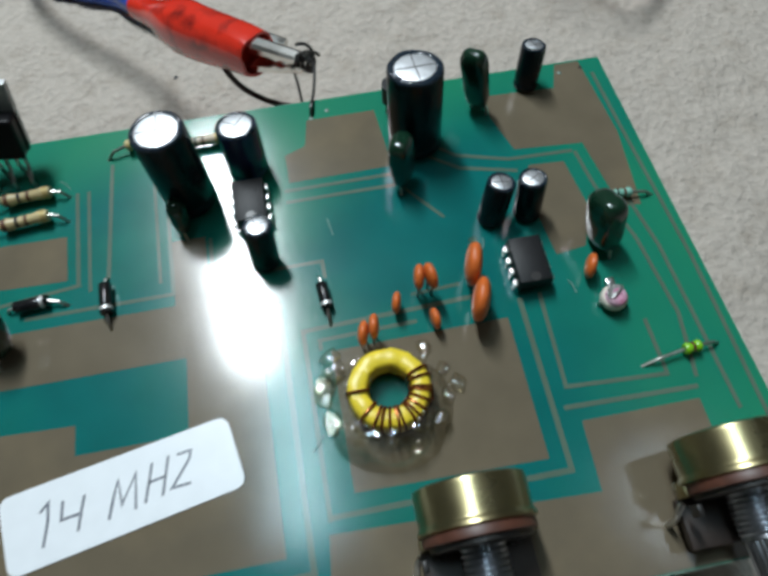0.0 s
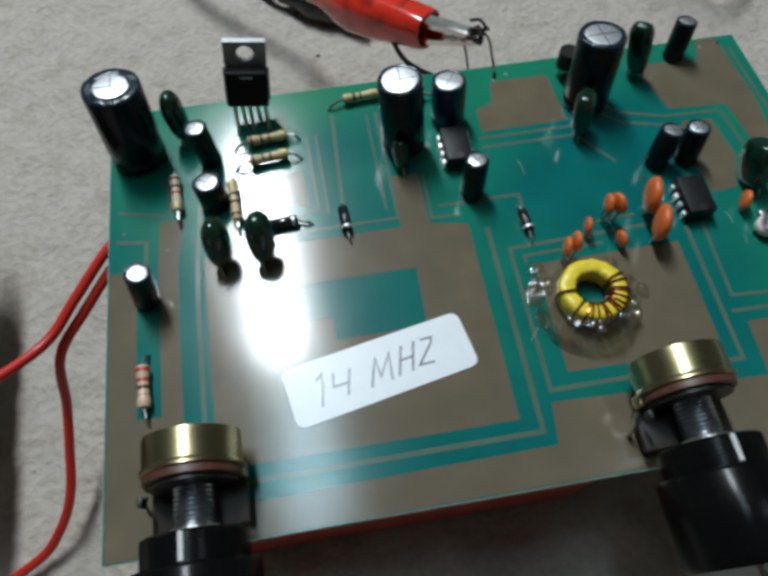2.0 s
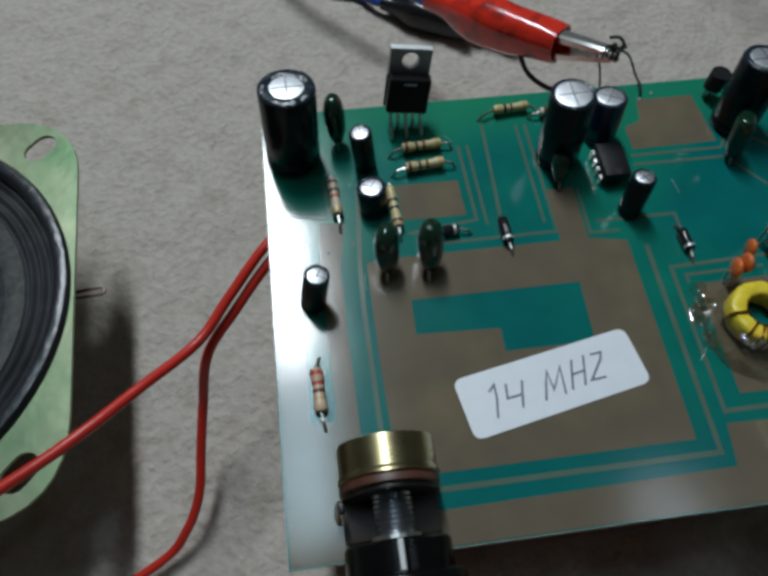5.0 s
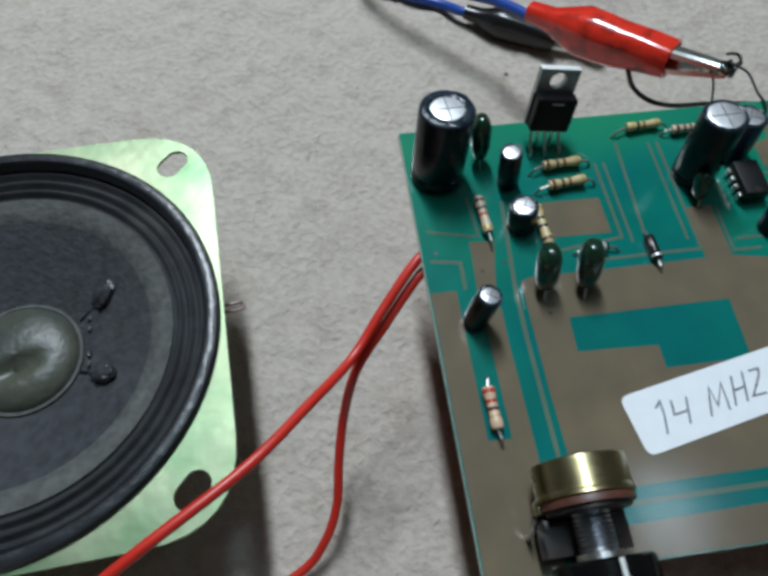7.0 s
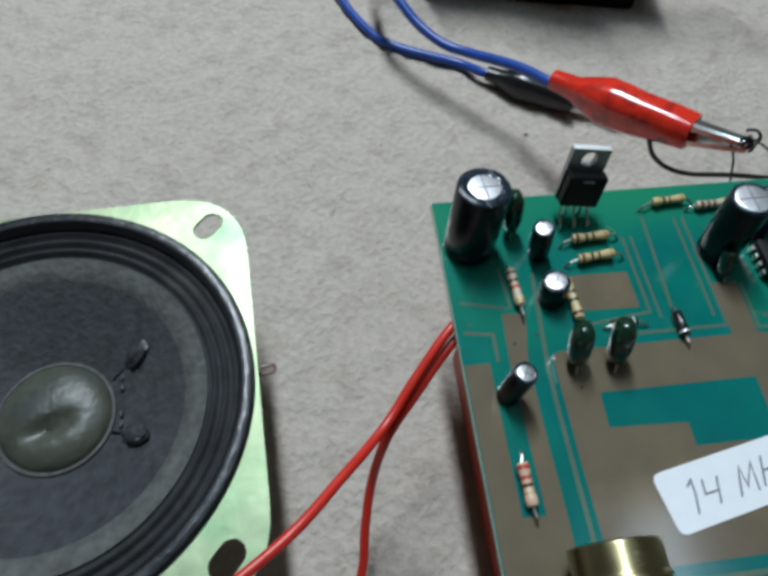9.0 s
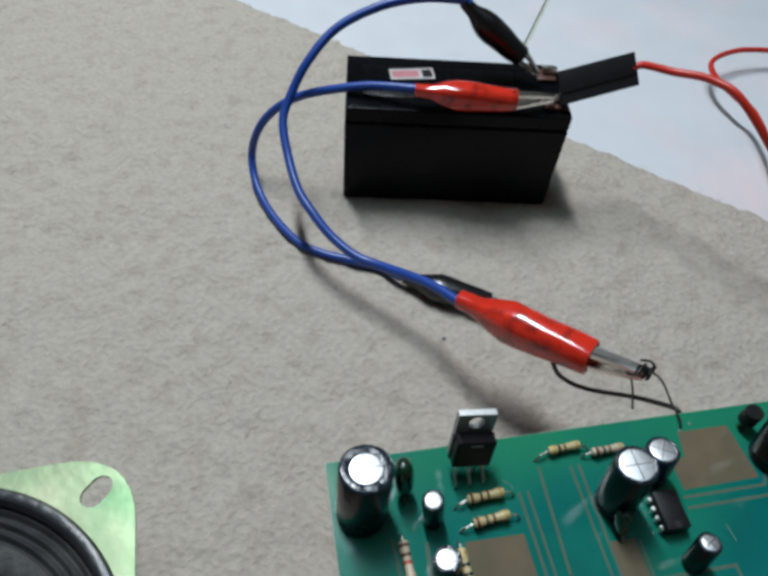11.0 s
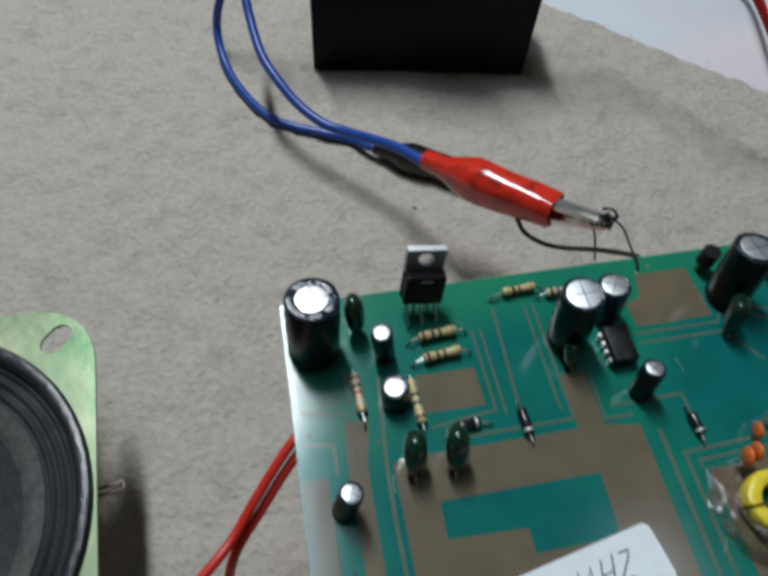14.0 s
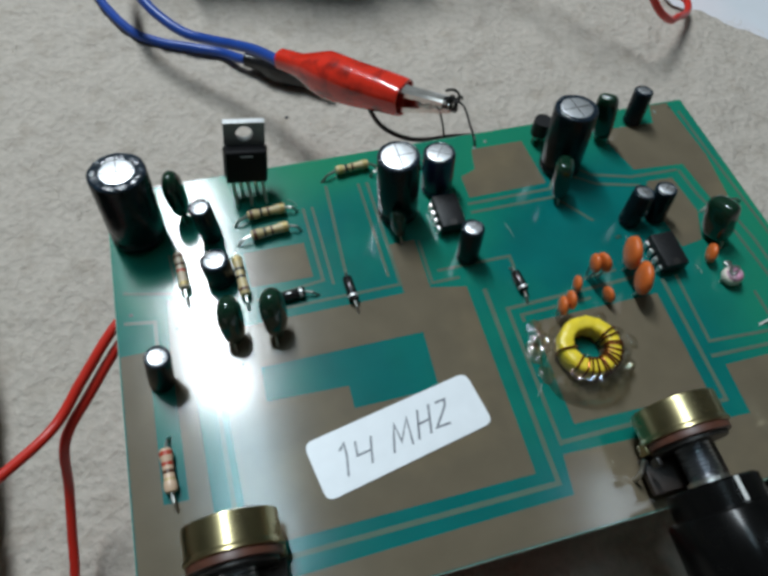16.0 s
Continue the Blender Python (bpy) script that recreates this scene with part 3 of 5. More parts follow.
capacitor((79.3, -36.2, 0), (79.6, -34.5, 10.5), 2.6, SLEEVE, SMALL)
capacitor((121.8, -35.2, 0), (123.2, -33.4, 9.6), 2.6, SLEEVE, SMALL + ", leaning")
capacitor((128.8, -35.4, 0), (128.9, -33.6, 9.6), 2.6, SLEEVE, SMALL)
capacitor((137.3, -5.0, 0), (138.2, -2.8, 9.4), 2.5, SLEEVE, SMALL)
capacitor((22.9, -17.2, 0), (21.8, -16.4, 10.9), 2.5, SLEEVE, SMALL)
capacitor((23.3, -29.0, 0), (22.8, -27.9, 7.0), 3.2, SLEEVE, "short stout black electrolytic capacitor with a silver top")
capacitor((8.1, -50.6, 0), (9.8, -49.8, 11.2), 2.55, SLEEVE, SMALL + ", leaning")


# ---- green dipped film capacitors ----
def film_capacitor(base, top, width, depth, turn, label, square=2.7):
    b, t = at(*base), at(*top)
    h = (t - b).length / MM
    ob = thing("film_capacitor", label, "capacitor", aim(b, t) @ Matrix.Rotation(radians(turn), 4, "Z"), "green film capacitors")
    bm = bmesh.new()
    bmesh.ops.create_icosphere(bm, subdivisions=4, radius=1.0)
    for v in bm.verts:
        x, y, z = v.co
        p = square
        n = (abs(x) ** p + abs(y) ** max(2.2, p * 0.7) + abs(z) ** p) ** (-1 / p)
        q = v.co * min(n, 1.22 if p < 3 else 1.36)
        taper = 1 + 0.10 * q.z
        wob = 1 + 0.05 * noise.noise(q * 2.3 + Vector(base))
        v.co = Vector((q.x * width / 2 * taper * wob, q.y * depth * 0.57 * taper * wob, h * 0.54 + q.z * h * 0.46)) * MM
    part("body", bm, FILM, ob)
    for s in (-1, 1):
        part("lead", tube([Vector((s * width * 0.32, 0, h * 0.18)) * MM, Vector((s * width * 0.34, 0, 0.8)) * MM, Vector((s * width * 0.34, 0.1, -0.6)) * MM], 0.3, 6), LEAD, ob)
    return ob


GREEN = "glossy dark green dipped film capacitor"
film_capacitor((17.5, -10.6, 0), (16.5, -8.2, 13.6), 5.6, 4.0, 60, GREEN)
film_capacitor((24.4, -45.6, 0), (24.1, -41.0, 12.0), 6.2, 4.4, 72, GREEN)
film_capacitor((33.2, -46.2, 0), (32.9, -41.2, 12.2), 6.2, 4.6, 66, GREEN)
film_capacitor((107.5, -24.6, 0), (107.1, -21.8, 11.4), 5.8, 3.8, 52, GREEN, 4.2)
film_capacitor((126.2, -9.4, 0), (124.2, -6.6, 14.0), 5.2, 3.3, 100, GREEN, 4.2)
film_capacitor((140.4, -45.2, 0), (139.9, -40.8, 11.2), 7.0, 4.6, 95, GREEN + ", the broadest", 4.4)
film_capacitor((65.5, -27.2, 0), (64.8, -24.6, 7.8), 4.2, 3.0, 70, "small " + GREEN)


# ---- resistors and diodes ----
def axial(name, label, category, a, b, r, body, bands, ends=None, height=1.6, group="", bead=True):
    """A lying part between two points of the board (millimetres), with colour bands at shares of its length and bent leads."""
    p, q = at(*a, height), at(*b, height)
    ob = thing(name, label, category, aim(p, q), group)
    n = (q - p).length / MM
    if bead:
        prof = [(0.25, 0.0), (r * 0.8, 0.05), (r, 0.5), (r, n * 0.2), (r * 0.84, n * 0.28), (r * 0.84, n * 0.72), (r, n * 0.8), (r, n - 0.5), (r * 0.8, n - 0.05), (0.25, n)]
    else:
        prof = [(0.25, 0.0), (r * 0.92, 0.02), (r, 0.15), (r, n - 0.15), (r * 0.92, n - 0.02), (0.25, n)]
    part("body", lathe(prof, 18), body, ob)
    for share, wide, mat in bands:
        rr = r * (1.0 if (share < 0.22 or share > 0.78 or not bead) else 0.86) * 1.015
        z = n * share
        part("band", lathe([(rr * 0.98, z - wide / 2), (rr, z - wide / 2), (rr, z + wide / 2), (rr * 0.98, z + wide / 2)], 18), mat, ob)
    inv = ob.matrix_world.inverted()
    away = (q - p).normalized()
    ends = ends or (None, None)
    for point, side, end in ((p, -1, ends[0]), (q, 1, ends[1])):
        foot = at(*end, -0.2) if end else point + away * side * 0.003 - Vector((0, 0, (height + 0.2) * MM))
        mid = point.lerp(foot, 0.62)
        mid.z = point.z - 0.25 * MM
        part("lead", tube([inv @ w for w in (point, point.lerp(mid, 0.7), mid, foot)], 0.3, 6, step=0.5), LEAD, ob)
    return ob


RES = "resistors on the board"
gold_end = [(0.10, 0.8, B_BROWN), (0.36, 0.6, B_BLACK), (0.55, 0.6, B_BROWN), (0.90, 0.9, B_GOLD)]
axial("resistor", "tan resistor with brown, black and gold bands", "resistor", (31.6, -14.6), (40.6, -14.0), 1.2, OCHRE, gold_end, ((28.2, -15.8), (43.6, -14.6)), 1.9, RES)
axial("resistor", "tan resistor with brown, black and gold bands", "resistor", (31.6, -20.2), (40.4, -19.3), 1.2, OCHRE, gold_end, ((28.2, -21.2), (43.4, -20.2)), 1.9, RES)
axial("resistor", "pale resistor with brown, red and gold bands", "resistor", (14.8, -21.4), (15.3, -30.6), 1.2, TAN, [(0.12, 0.8, B_BROWN), (0.34, 0.7, B_BROWN), (0.52, 0.7, B_RED), (0.90, 0.9, B_GOLD)], ((14.7, -19.6), (15.5, -34.6)), 1.7, RES)
axial("resistor", "ochre resistor with black and yellow bands", "resistor", (27.3, -25.0), (27.9, -35.2), 1.2, OCHRE, [(0.12, 0.8, B_GOLD), (0.36, 0.7, B_BLACK), (0.56, 0.7, B_BLACK), (0.88, 0.8, B_BROWN)], ((27.4, -22.8), (28.0, -38.2)), 1.7, RES)
axial("resistor", "pale pink resistor with orange-red and gold bands", "resistor", (7.6, -65.0), (7.9, -73.4), 1.3, PALE, [(0.12, 0.9, B_RED), (0.36, 0.7, B_RED), (0.54, 0.7, B_BROWN), (0.74, 0.7, B_GOLD)], ((8.4, -62.2), (8.4, -77.0)), 1.7, RES)
axial("resistor", "ochre resistor with black and gold bands", "resistor", (54.8, -5.7), (63.2, -5.1), 1.1, OCHRE, [(0.14, 0.8, B_YELLOW), (0.32, 0.7, B_BLACK), (0.50, 0.5, B_BROWN), (0.88, 0.9, B_GOLD)], ((50.8, -7.2), (65.6, -6.6)), 1.7, RES)
axial("resistor", "tan resistor with brown and white bands", "resistor", (65.6, -7.6), (74.0, -7.3), 1.1, TAN, [(0.14, 0.8, B_BROWN), (0.36, 0.6, B_BLACK), (0.54, 0.6, B_BROWN), (0.88, 0.9, B_GOLD)], ((62.9, -8.0), (76.6, -8.2)), 1.7, RES)
axial("resistor", "small pale green resistor with long leads", "resistor", (145.8, -35.0), (149.4, -35.1), 0.95, TEAL_BODY, [(0.2, 0.4, B_BLACK), (0.6, 0.4, B_BROWN)], ((141.6, -36.4), (153.8, -35.7)), 1.3, RES)
DIO = "diodes on the board"
band = [(0.84, 0.6, B_SILVER)]
axial("diode", "small black diode with a silver band", "diode", (34.8, -37.4), (40.6, -37.0), 1.15, GLASS_BLACK, band, ((33.0, -37.6), (43.8, -38.0)), 1.3, DIO, bead=False)
axial("diode", "small black diode with a silver band", "diode", (50.5, -35.7), (50.8, -41.6), 1.15, GLASS_BLACK, band, ((50.6, -33.8), (51.2, -44.4)), 1.3, DIO, bead=False)
axial("diode", "small black diode with a silver band", "diode", (88.6, -43.0), (89.0, -48.0), 1.1, GLASS_BLACK, band, ((88.3, -41.0), (89.0, -50.9)), 1.3, DIO, bead=False)
axial("inductor", "lime green bead inductor on thin wire leads", "inductor", (147.0, -67.1), (150.0, -66.8), 1.05, LIME, [(0.5, 0.5, B_BROWN)], ((139.6, -68.2), (154.0, -66.6)), 1.5)


# ---- integrated circuits ----
def chip(x, y, label):
    ob = thing("integrated_circuit", label, "microchip", at(x, y, 0), "eight-pin chips")
    b = bmesh.new()
    bmesh.ops.create_cube(b, size=1.0)
    for v in b.verts:
        k = 0.94 if v.co.z > 0 else 1.0
        v.co = Vector((v.co.x * 6.2 * k, v.co.y * 9.2 * (0.97 if v.co.z > 0 else 1.0), 2.75 + v.co.z * 2.9)) * MM
    bmesh.ops.bevel(b, geom=list(b.edges), offset=0.22 * MM, segments=2, affect="EDGES", profile=0.5)
    part("body", b, CHIP, ob)
    part("notch", lathe([(0.9, 4.19), (0.9, 4.215), (0.0, 4.215)], 14, m=Matrix.Translation((0, -0.0036, 0))), B_BLACK, ob)
    for s in (-1, 1):
        for k in range(4):
            yy = (k - 1.5) * 2.24
            pin = box(min(s * 3.0, s * 3.6), max(s * 3.0, s * 3.6), yy - 0.6, yy + 0.6, 2.2, 2.5, 0.08)
            box(min(s * 3.38, s * 3.6), max(s * 3.38, s * 3.6), yy - 0.6, yy + 0.6, 0.9, 2.4, 0.08, bm=pin)
            box(min(s * 3.40, s * 3.58), max(s * 3.40, s * 3.58), yy - 0.24, yy + 0.24, -0.4, 0.95, bm=pin)
            part("pin", pin, SOLDER, ob)
    return ob


chip(78.0, -24.6, "black eight-pin chip beside a navy capacitor")
chip(125.6, -46.6, "black eight-pin chip beside orange ceramic discs")

# power amplifier in an upright tab case
b0, t0 = at(33.2, -6.5, 5.8), at(34.9, -2.9, 18.6)
amp = thing("amplifier_chip", "black five-legged amplifier chip with a bare metal tab", "microchip", aim(b0, t0) @ Matrix.Rotation(radians(0), 4, "Z"))
fx = amp.matrix_world.inverted() @ at(42.9, -7.0, 4.6)
amp.matrix_world = amp.matrix_world @ Matrix.Rotation(math.atan2(fx.y, fx.x), 4, "Z")
ampb = box(-4.7, 4.7, -2.4, 1.2, 0.0, 8.4, 0.6, seg=3)
box(-5.0, 5.0, 0.2, 1.2, 0.3, 8.0, 0.25, bm=ampb)
part("body", ampb, DARK_EPOXY, amp, smooth=False)
# highlight on the body's upper front, painted as a pale dash
part("mould_mark", box(-1.4, 1.4, -2.46, -2.3, 7.0, 7.5, 0.05), STRIPE, amp, smooth=False)
tabm = bmesh.new()
hole = [(1.9 * math.cos(a), 10.9 + 1.9 * math.sin(a)) for a in (2 * math.pi * k / 20 for k in range(20))]
outer = []
for hx, hz in hole:
    k = max(abs(hx) / 4.6, abs(hz - 10.9) / 2.6)
    outer.append((hx / k, 10.9 + (hz - 10.9) / k))
for cx in (-4.6, 4.6):
    for cz in (8.3, 13.5):
        near = min(range(20), key=lambda i: (outer[i][0] - cx) ** 2 + (outer[i][1] - cz) ** 2)
        outer[near] = (cx, cz)
for yy in (1.3, 3.0):
    ri = [tabm.verts.new(Vector((x, yy, z)) * MM) for x, z in hole]
    ro = [tabm.verts.new(Vector((x, yy, z)) * MM) for x, z in outer]
    if yy == 1.3:
        keep = (ri, ro)
    for k in range(20):
        tabm.faces.new((ri[k], ri[(k + 1) % 20], ro[(k + 1) % 20], ro[k]))
for u, w in ((keep[0], ri), (keep[1], ro)):
    for k in range(20):
        tabm.faces.new((u[k], u[(k + 1) % 20], w[(k + 1) % 20], w[k]))
box(-4.6, 4.6, 1.3, 3.0, 0.3, 8.35, 0.1, bm=tabm)
part("tab", tabm, TAB, amp, "nickel-plated tab with a round hole", smooth=False)
# pale strip that paints the light on the tab's top edge
part("tab_edge", box(-4.6, 4.6, 1.25, 3.05, 13.45, 13.75, 0.1), LIT_EDGE, amp, "top edge of the tab, coloured bright as lit from above")
inv = amp.matrix_world.inverted()
for k in range(5):
    x = 33.3 + (k - 2) * 1.72
    fy = -10.4 if k % 2 == 0 else -7.4
    part("leg", tube([inv @ at(33.3 + (k - 2) * 1.7, -6.4, 6.2), inv @ at(x, -7.4 if k % 2 else -8.0, 3.2), inv @ at(x, fy, 1.4), inv @ at(x, fy, -0.4)], 0.42, 6, step=0.6), SOLDER, amp)

# small black transistor behind the right tall capacitor
tr = thing("transistor", "small black three-legged transistor with a flat face", "transistor", at(109.0, -5.6, 0))
part("body", prism([(2.3 * math.cos(a), 2.3 * math.sin(a)) for a in (radians(-60 + 300 * k / 16 - 120 + 90) for k in range(17))], 3.0, 7.4), CHIP, tr)
for k in (-1, 0, 1):
    part("leg", tube([Vector((k * 1.2, 0, 3.2)) * MM, Vector((k * 1.25, -0.1, 1.5)) * MM, Vector((k * 1.5, -0.3, -0.4)) * MM], 0.26, 6), LEAD, tr)


# ---- ceramic discs ----
def disc(x, y, z, r, turn, lean, label, thick=None):
    thick = thick or r * 0.84
    ob = thing("ceramic_capacitor", label, "capacitor", at(x, y, 0), "orange ceramic capacitors")
    m = Matrix.Translation((0, 0, z * MM)) @ Matrix.Rotation(radians(turn), 4, "Z") @ Matrix.Rotation(radians(lean), 4, "X")
    bm = bmesh.new()
    bmesh.ops.create_uvsphere(bm, u_segments=24, v_segments=14, radius=1.0)
    for v in bm.verts:
        c = v.co
        w = 1 + 0.05 * noise.noise(c * 1.8 + Vector((x, y, z)))
        v.co = m @ (Vector((c.x * r * w, math.copysign(abs(c.y) ** 0.8, c.y) * thick / 2, c.z * r * w * 1.04)) * MM)
    part("body", bm, DISC, ob)
    for s in (-1, 1):
        a = m @ Vector((s * r * 0.5 * MM, 0, -r * 0.7 * MM))
        part("lead", tube([a, Vector((a.x * 1.1, a.y * 0.8, z * 0.35 * MM)), Vector((a.x * 1.15, a.y * 0.5, -0.0005))], 0.26, 6), LEAD, ob)
    return ob


CER = "small orange dipped ceramic disc capacitor"
disc(105.3, -47.4, 6.2, 2.2, 80, 0, CER)
disc(107.3, -47.6, 6.3, 2.3, 100, 0, CER)
disc(100.9, -49.9, 2.9, 1.9, 75, 0, CER)
disc(94.2, -55.4, 5.4, 2.1, 75, 0, CER)
disc(96.1, -54.9, 6.3, 2.1, 80, 0, CER)
disc(106.9, -54.0, 2.7, 1.9, 95, 0, CER)
disc(115.1, -46.6, 6.0, 3.8, 74, 0, "large orange dipped ceramic disc capacitor", 3.0)
disc(114.7, -53.4, 5.9, 3.8, 70, 0, "large orange dipped ceramic disc capacitor", 3.0)
disc(136.3, -49.3, 2.5, 2.3, 65, 0, CER)

# ---- trimmer capacitor ----
tm = thing("trimmer_capacitor", "round pink and white trimmer capacitor on a ceramic ring", "trimmer", at(138.4, -55.9, 0))
part("ceramic_base", lathe([(1.5, 0.6), (2.0, 0.8), (2.35, 1.5), (2.35, 2.4), (2.1, 2.8), (0.0, 2.8)], 22), CERAMIC, tm)
part("rotor", lathe([(1.9, 2.7), (1.8, 3.5), (1.4, 3.9), (0.8, 4.0), (0.7, 3.7), (0.0, 3.7)], 18, m=Matrix.Rotation(0.09, 4, "X")), PINK, tm)
part("rotor_plate", prism([(1.7 * math.cos(t), 1.7 * math.sin(t)) for t in (math.pi * k / 12 + 0.5 for k in range(13))], 3.7, 4.02), SOLDER, tm, "silvered half-moon plate")
part("screw_slot", box(-1.3, 1.3, -0.22, 0.22, 3.95, 4.2, 0.1, m=Matrix.Rotation(0.6, 4, "Z")), SOLDER, tm)
part("contact", box(-0.8, 0.8, 1.9, 3.6, 2.0, 3.1, 0.3), SOLDER, tm)
for dx in (-2.1, 2.1):
    part("leg", tube([Vector((dx * MM, 0, 0.0014)), Vector((dx * MM, 0, -0.0005))], 0.4, 6, smooth_line=False), LEAD, tm)

# ---- toroid coil in hot glue ----
coil = thing("toroid_coil", "yellow ring core wound with enamelled copper wire", "coil", at(96.7, -65.1, 0))
R0, RW, RH = 5.1, 1.65, 2.45
TILT_C = Matrix.Translation((0, 0, 3.1 * MM)) @ Matrix.Rotation(radians(-1), 4, "X")
core = bmesh.new()
ring = []
for i in range(56):
    a = 2 * math.pi * i / 56
    row = []
    for k in range(16):
        b = 2 * math.pi * k / 16
        cx, cz = math.copysign(abs(math.cos(b)) ** 0.5, math.cos(b)) * RW, math.copysign(abs(math.sin(b)) ** 0.5, math.sin(b)) * RH
        lump = 0.11 * noise.noise(Vector((math.cos(a) * 3.2, math.sin(a) * 3.2, b * 0.8))) + 0.09 * noise.noise(Vector((math.cos(a) * 9, math.sin(a) * 9, b * 2)))
        cx, cz = cx * (1 + lump), cz * (1 + lump * 0.6)
        row.append(core.verts.new(TILT_C @ (Vector(((R0 + cx) * math.cos(a), (R0 + cx) * math.sin(a), cz)) * MM)))
    ring.append(row)
for i in range(56):
    for k in range(16):
        core.faces.new((ring[i][k], ring[(i + 1) % 56][k], ring[(i + 1) % 56][(k + 1) % 16], ring[i][(k + 1) % 16]))
part("core", core, CORE, coil)
rng = random.Random(5)
for deg in [6, 17, 176] + [222, 236, 249] + [262 + 11 * k for k in range(6)] + [331, 343, 352]:
    a = radians(deg + rng.uniform(-2, 2))
    da = rng.uniform(-0.06, 0.06)
    loop = []
    for k in range(13):
        b = 2 * math.pi * k / 12
        cx, cz = math.copysign(abs(math.cos(b)) ** 0.5, math.cos(b)) * (RW + 0.25), math.copysign(abs(math.sin(b)) ** 0.5, math.sin(b)) * (RH + 0.25)
        aa = a + da * math.sin(b)
        loop.append(TILT_C @ (Vector(((R0 + cx) * math.cos(aa), (R0 + cx) * math.sin(aa), cz)) * MM))
    part("winding", tube(loop, 0.25, 6, step=0.8), ENAMEL, coil)

glue = thing("hot_glue", "lumpy clear hot glue holding the coil down", "glue", at(96.2, -66.6, 0))
gm = bmesh.new()
rows_ = []
for j in range(18):
    k = j / 17
    row = []
    for i in range(110):
        a = 2 * math.pi * i / 110
        front = 0.5 - 0.5 * math.sin(a)  # 1 on the near side
        edge = 11.0 * (0.88 + 0.14 * front) + 0.9 * noise.noise(Vector((math.cos(a) * 2.2, math.sin(a) * 2.2, 3.0)))
        r = edge + (5.4 - edge) * k
        x, y = r * math.cos(a), r * math.sin(a)
        lumps = 0.75 * noise.noise(Vector((x * 0.42, y * 0.42, 1.5))) + 0.40 * noise.noise(Vector((x * 1.05, y * 1.05, 7.5)))
        zz = (1.2 + 4.9 * front) * (1 - (1 - k) ** 2.4) + lumps * min(1.0, k * 5)
        row.append(gm.verts.new(Vector((x, y, max(0.03, zz))) * MM))
    rows_.append(row)
for u, w in zip(rows_, rows_[1:]):
    for i in range(110):
        gm.faces.new((u[i], u[(i + 1) % 110], w[(i + 1) % 110], w[i]))
part("glue_collar", gm, GLUE, glue)
rng = random.Random(11)
for k in range(14):
    a = radians(rng.choice((rng.uniform(125, 190), rng.uniform(125, 190), rng.uniform(-20, 60))))
    d, r = rng.uniform(9.0, 12.2), rng.uniform(0.5, 1.5)
    blob = bmesh.new()
    bmesh.ops.create_icosphere(blob, subdivisions=3, radius=1.0)
    for v in blob.verts:
        n = 1 + 0.55 * noise.noise(v.co * 1.4 + Vector((k * 3.1, 0, 0)))
        v.co = Vector((v.co.x * r * n * 1.3, v.co.y * r * n, max(-0.1, v.co.z * r * n * 0.55 + 0.1))) * MM
    g = part("glue_drop", blob, GLUE, glue)
    g.matrix_local = Matrix.Translation(Vector((d * math.cos(a), d * math.sin(a) + 1.0, 0.05 + (1.2 * max(0, -math.sin(a)) if d < 10 else 0))) * MM) @ Matrix.Rotation(a + 1.3, 4, "Z")
# beads that stand out on the collar's upper ledge
rng = random.Random(4)
for k in range(13):
    a = radians(rng.uniform(190, 345))
    d, r = rng.uniform(7.0, 10.0), rng.uniform(0.35, 0.85)
    bead = bmesh.new()
    bmesh.ops.create_icosphere(bead, subdivisions=2, radius=1.0)
    for v in bead.verts:
        n = 1 + 0.4 * noise.noise(v.co * 1.6 + Vector((k * 2.3, 4, 0)))
        v.co = Vector((v.co.x * r * n * 1.5, v.co.y * r * n, v.co.z * r * n * 0.7)) * MM
    g = part("glue_bead", bead, GLUE, glue)
    g.matrix_local = Matrix.Translation(Vector((d * math.cos(a), d * math.sin(a), (1.2 + 4.9 * (0.5 - 0.5 * math.sin(a))) * (1 - ((d - 5.4) / 5.6) ** 2.4))) * MM) @ Matrix.Rotation(a + 1.57, 4, "Z")
for k, (x, y, w, d) in enumerate(((86.0, -62.6, 1.6, 2.6), (86.7, -68.0, 1.5, 2.0), (117.6, -38.8, 0.9, 0.5))):
    fl = bmesh.new()
    bmesh.ops.create_icosphere(fl, subdivisions=3, radius=1.0)
    for v in fl.verts:
        n = 1 + 0.5 * noise.noise(v.co * 1.7 + Vector((k * 5.3, 1, 0)))
        v.co = at(x + v.co.x * w * n, y + v.co.y * d * n, 0.12 + max(-0.1, v.co.z * 0.32 * n))
    single("glue_smear", fl, GLUE, "flat dried smear of clear glue on the board", "glue", group="glue smears")
# thin pale streaks: wisps and lamp reflections on the board, drawn as rods
for k, line in enumerate((((83.0, -72, 0.15), (84.0, -71, 0.5), (85.0, -69.6, 0.15)), ((91.6, -29, 0.15), (91.9, -31, 0.4), (92.2, -33, 0.15)), ((119.4, -39.0, 0.15), (119.2, -40.4, 0.6), (118.6, -41.6, 0.15)),
                          ((41.6, -10.6, 0.15), (42.8, -11.8, 0.4), (43.6, -13, 0.15)), ((132.4, -50.2, 0.15), (132.8, -51.8, 0.5), (133.0, -53, 0.15)), ((19.6, -45, 0.15), (19.2, -47.2, 0.5), (19.4, -49, 0.15)))):
    single("glue_string", tube([at(*q) for q in line], 0.07, 5), STRING, "thin pale streak drawn on the board as wisp and lamp glint", "glue", group="glue strings")

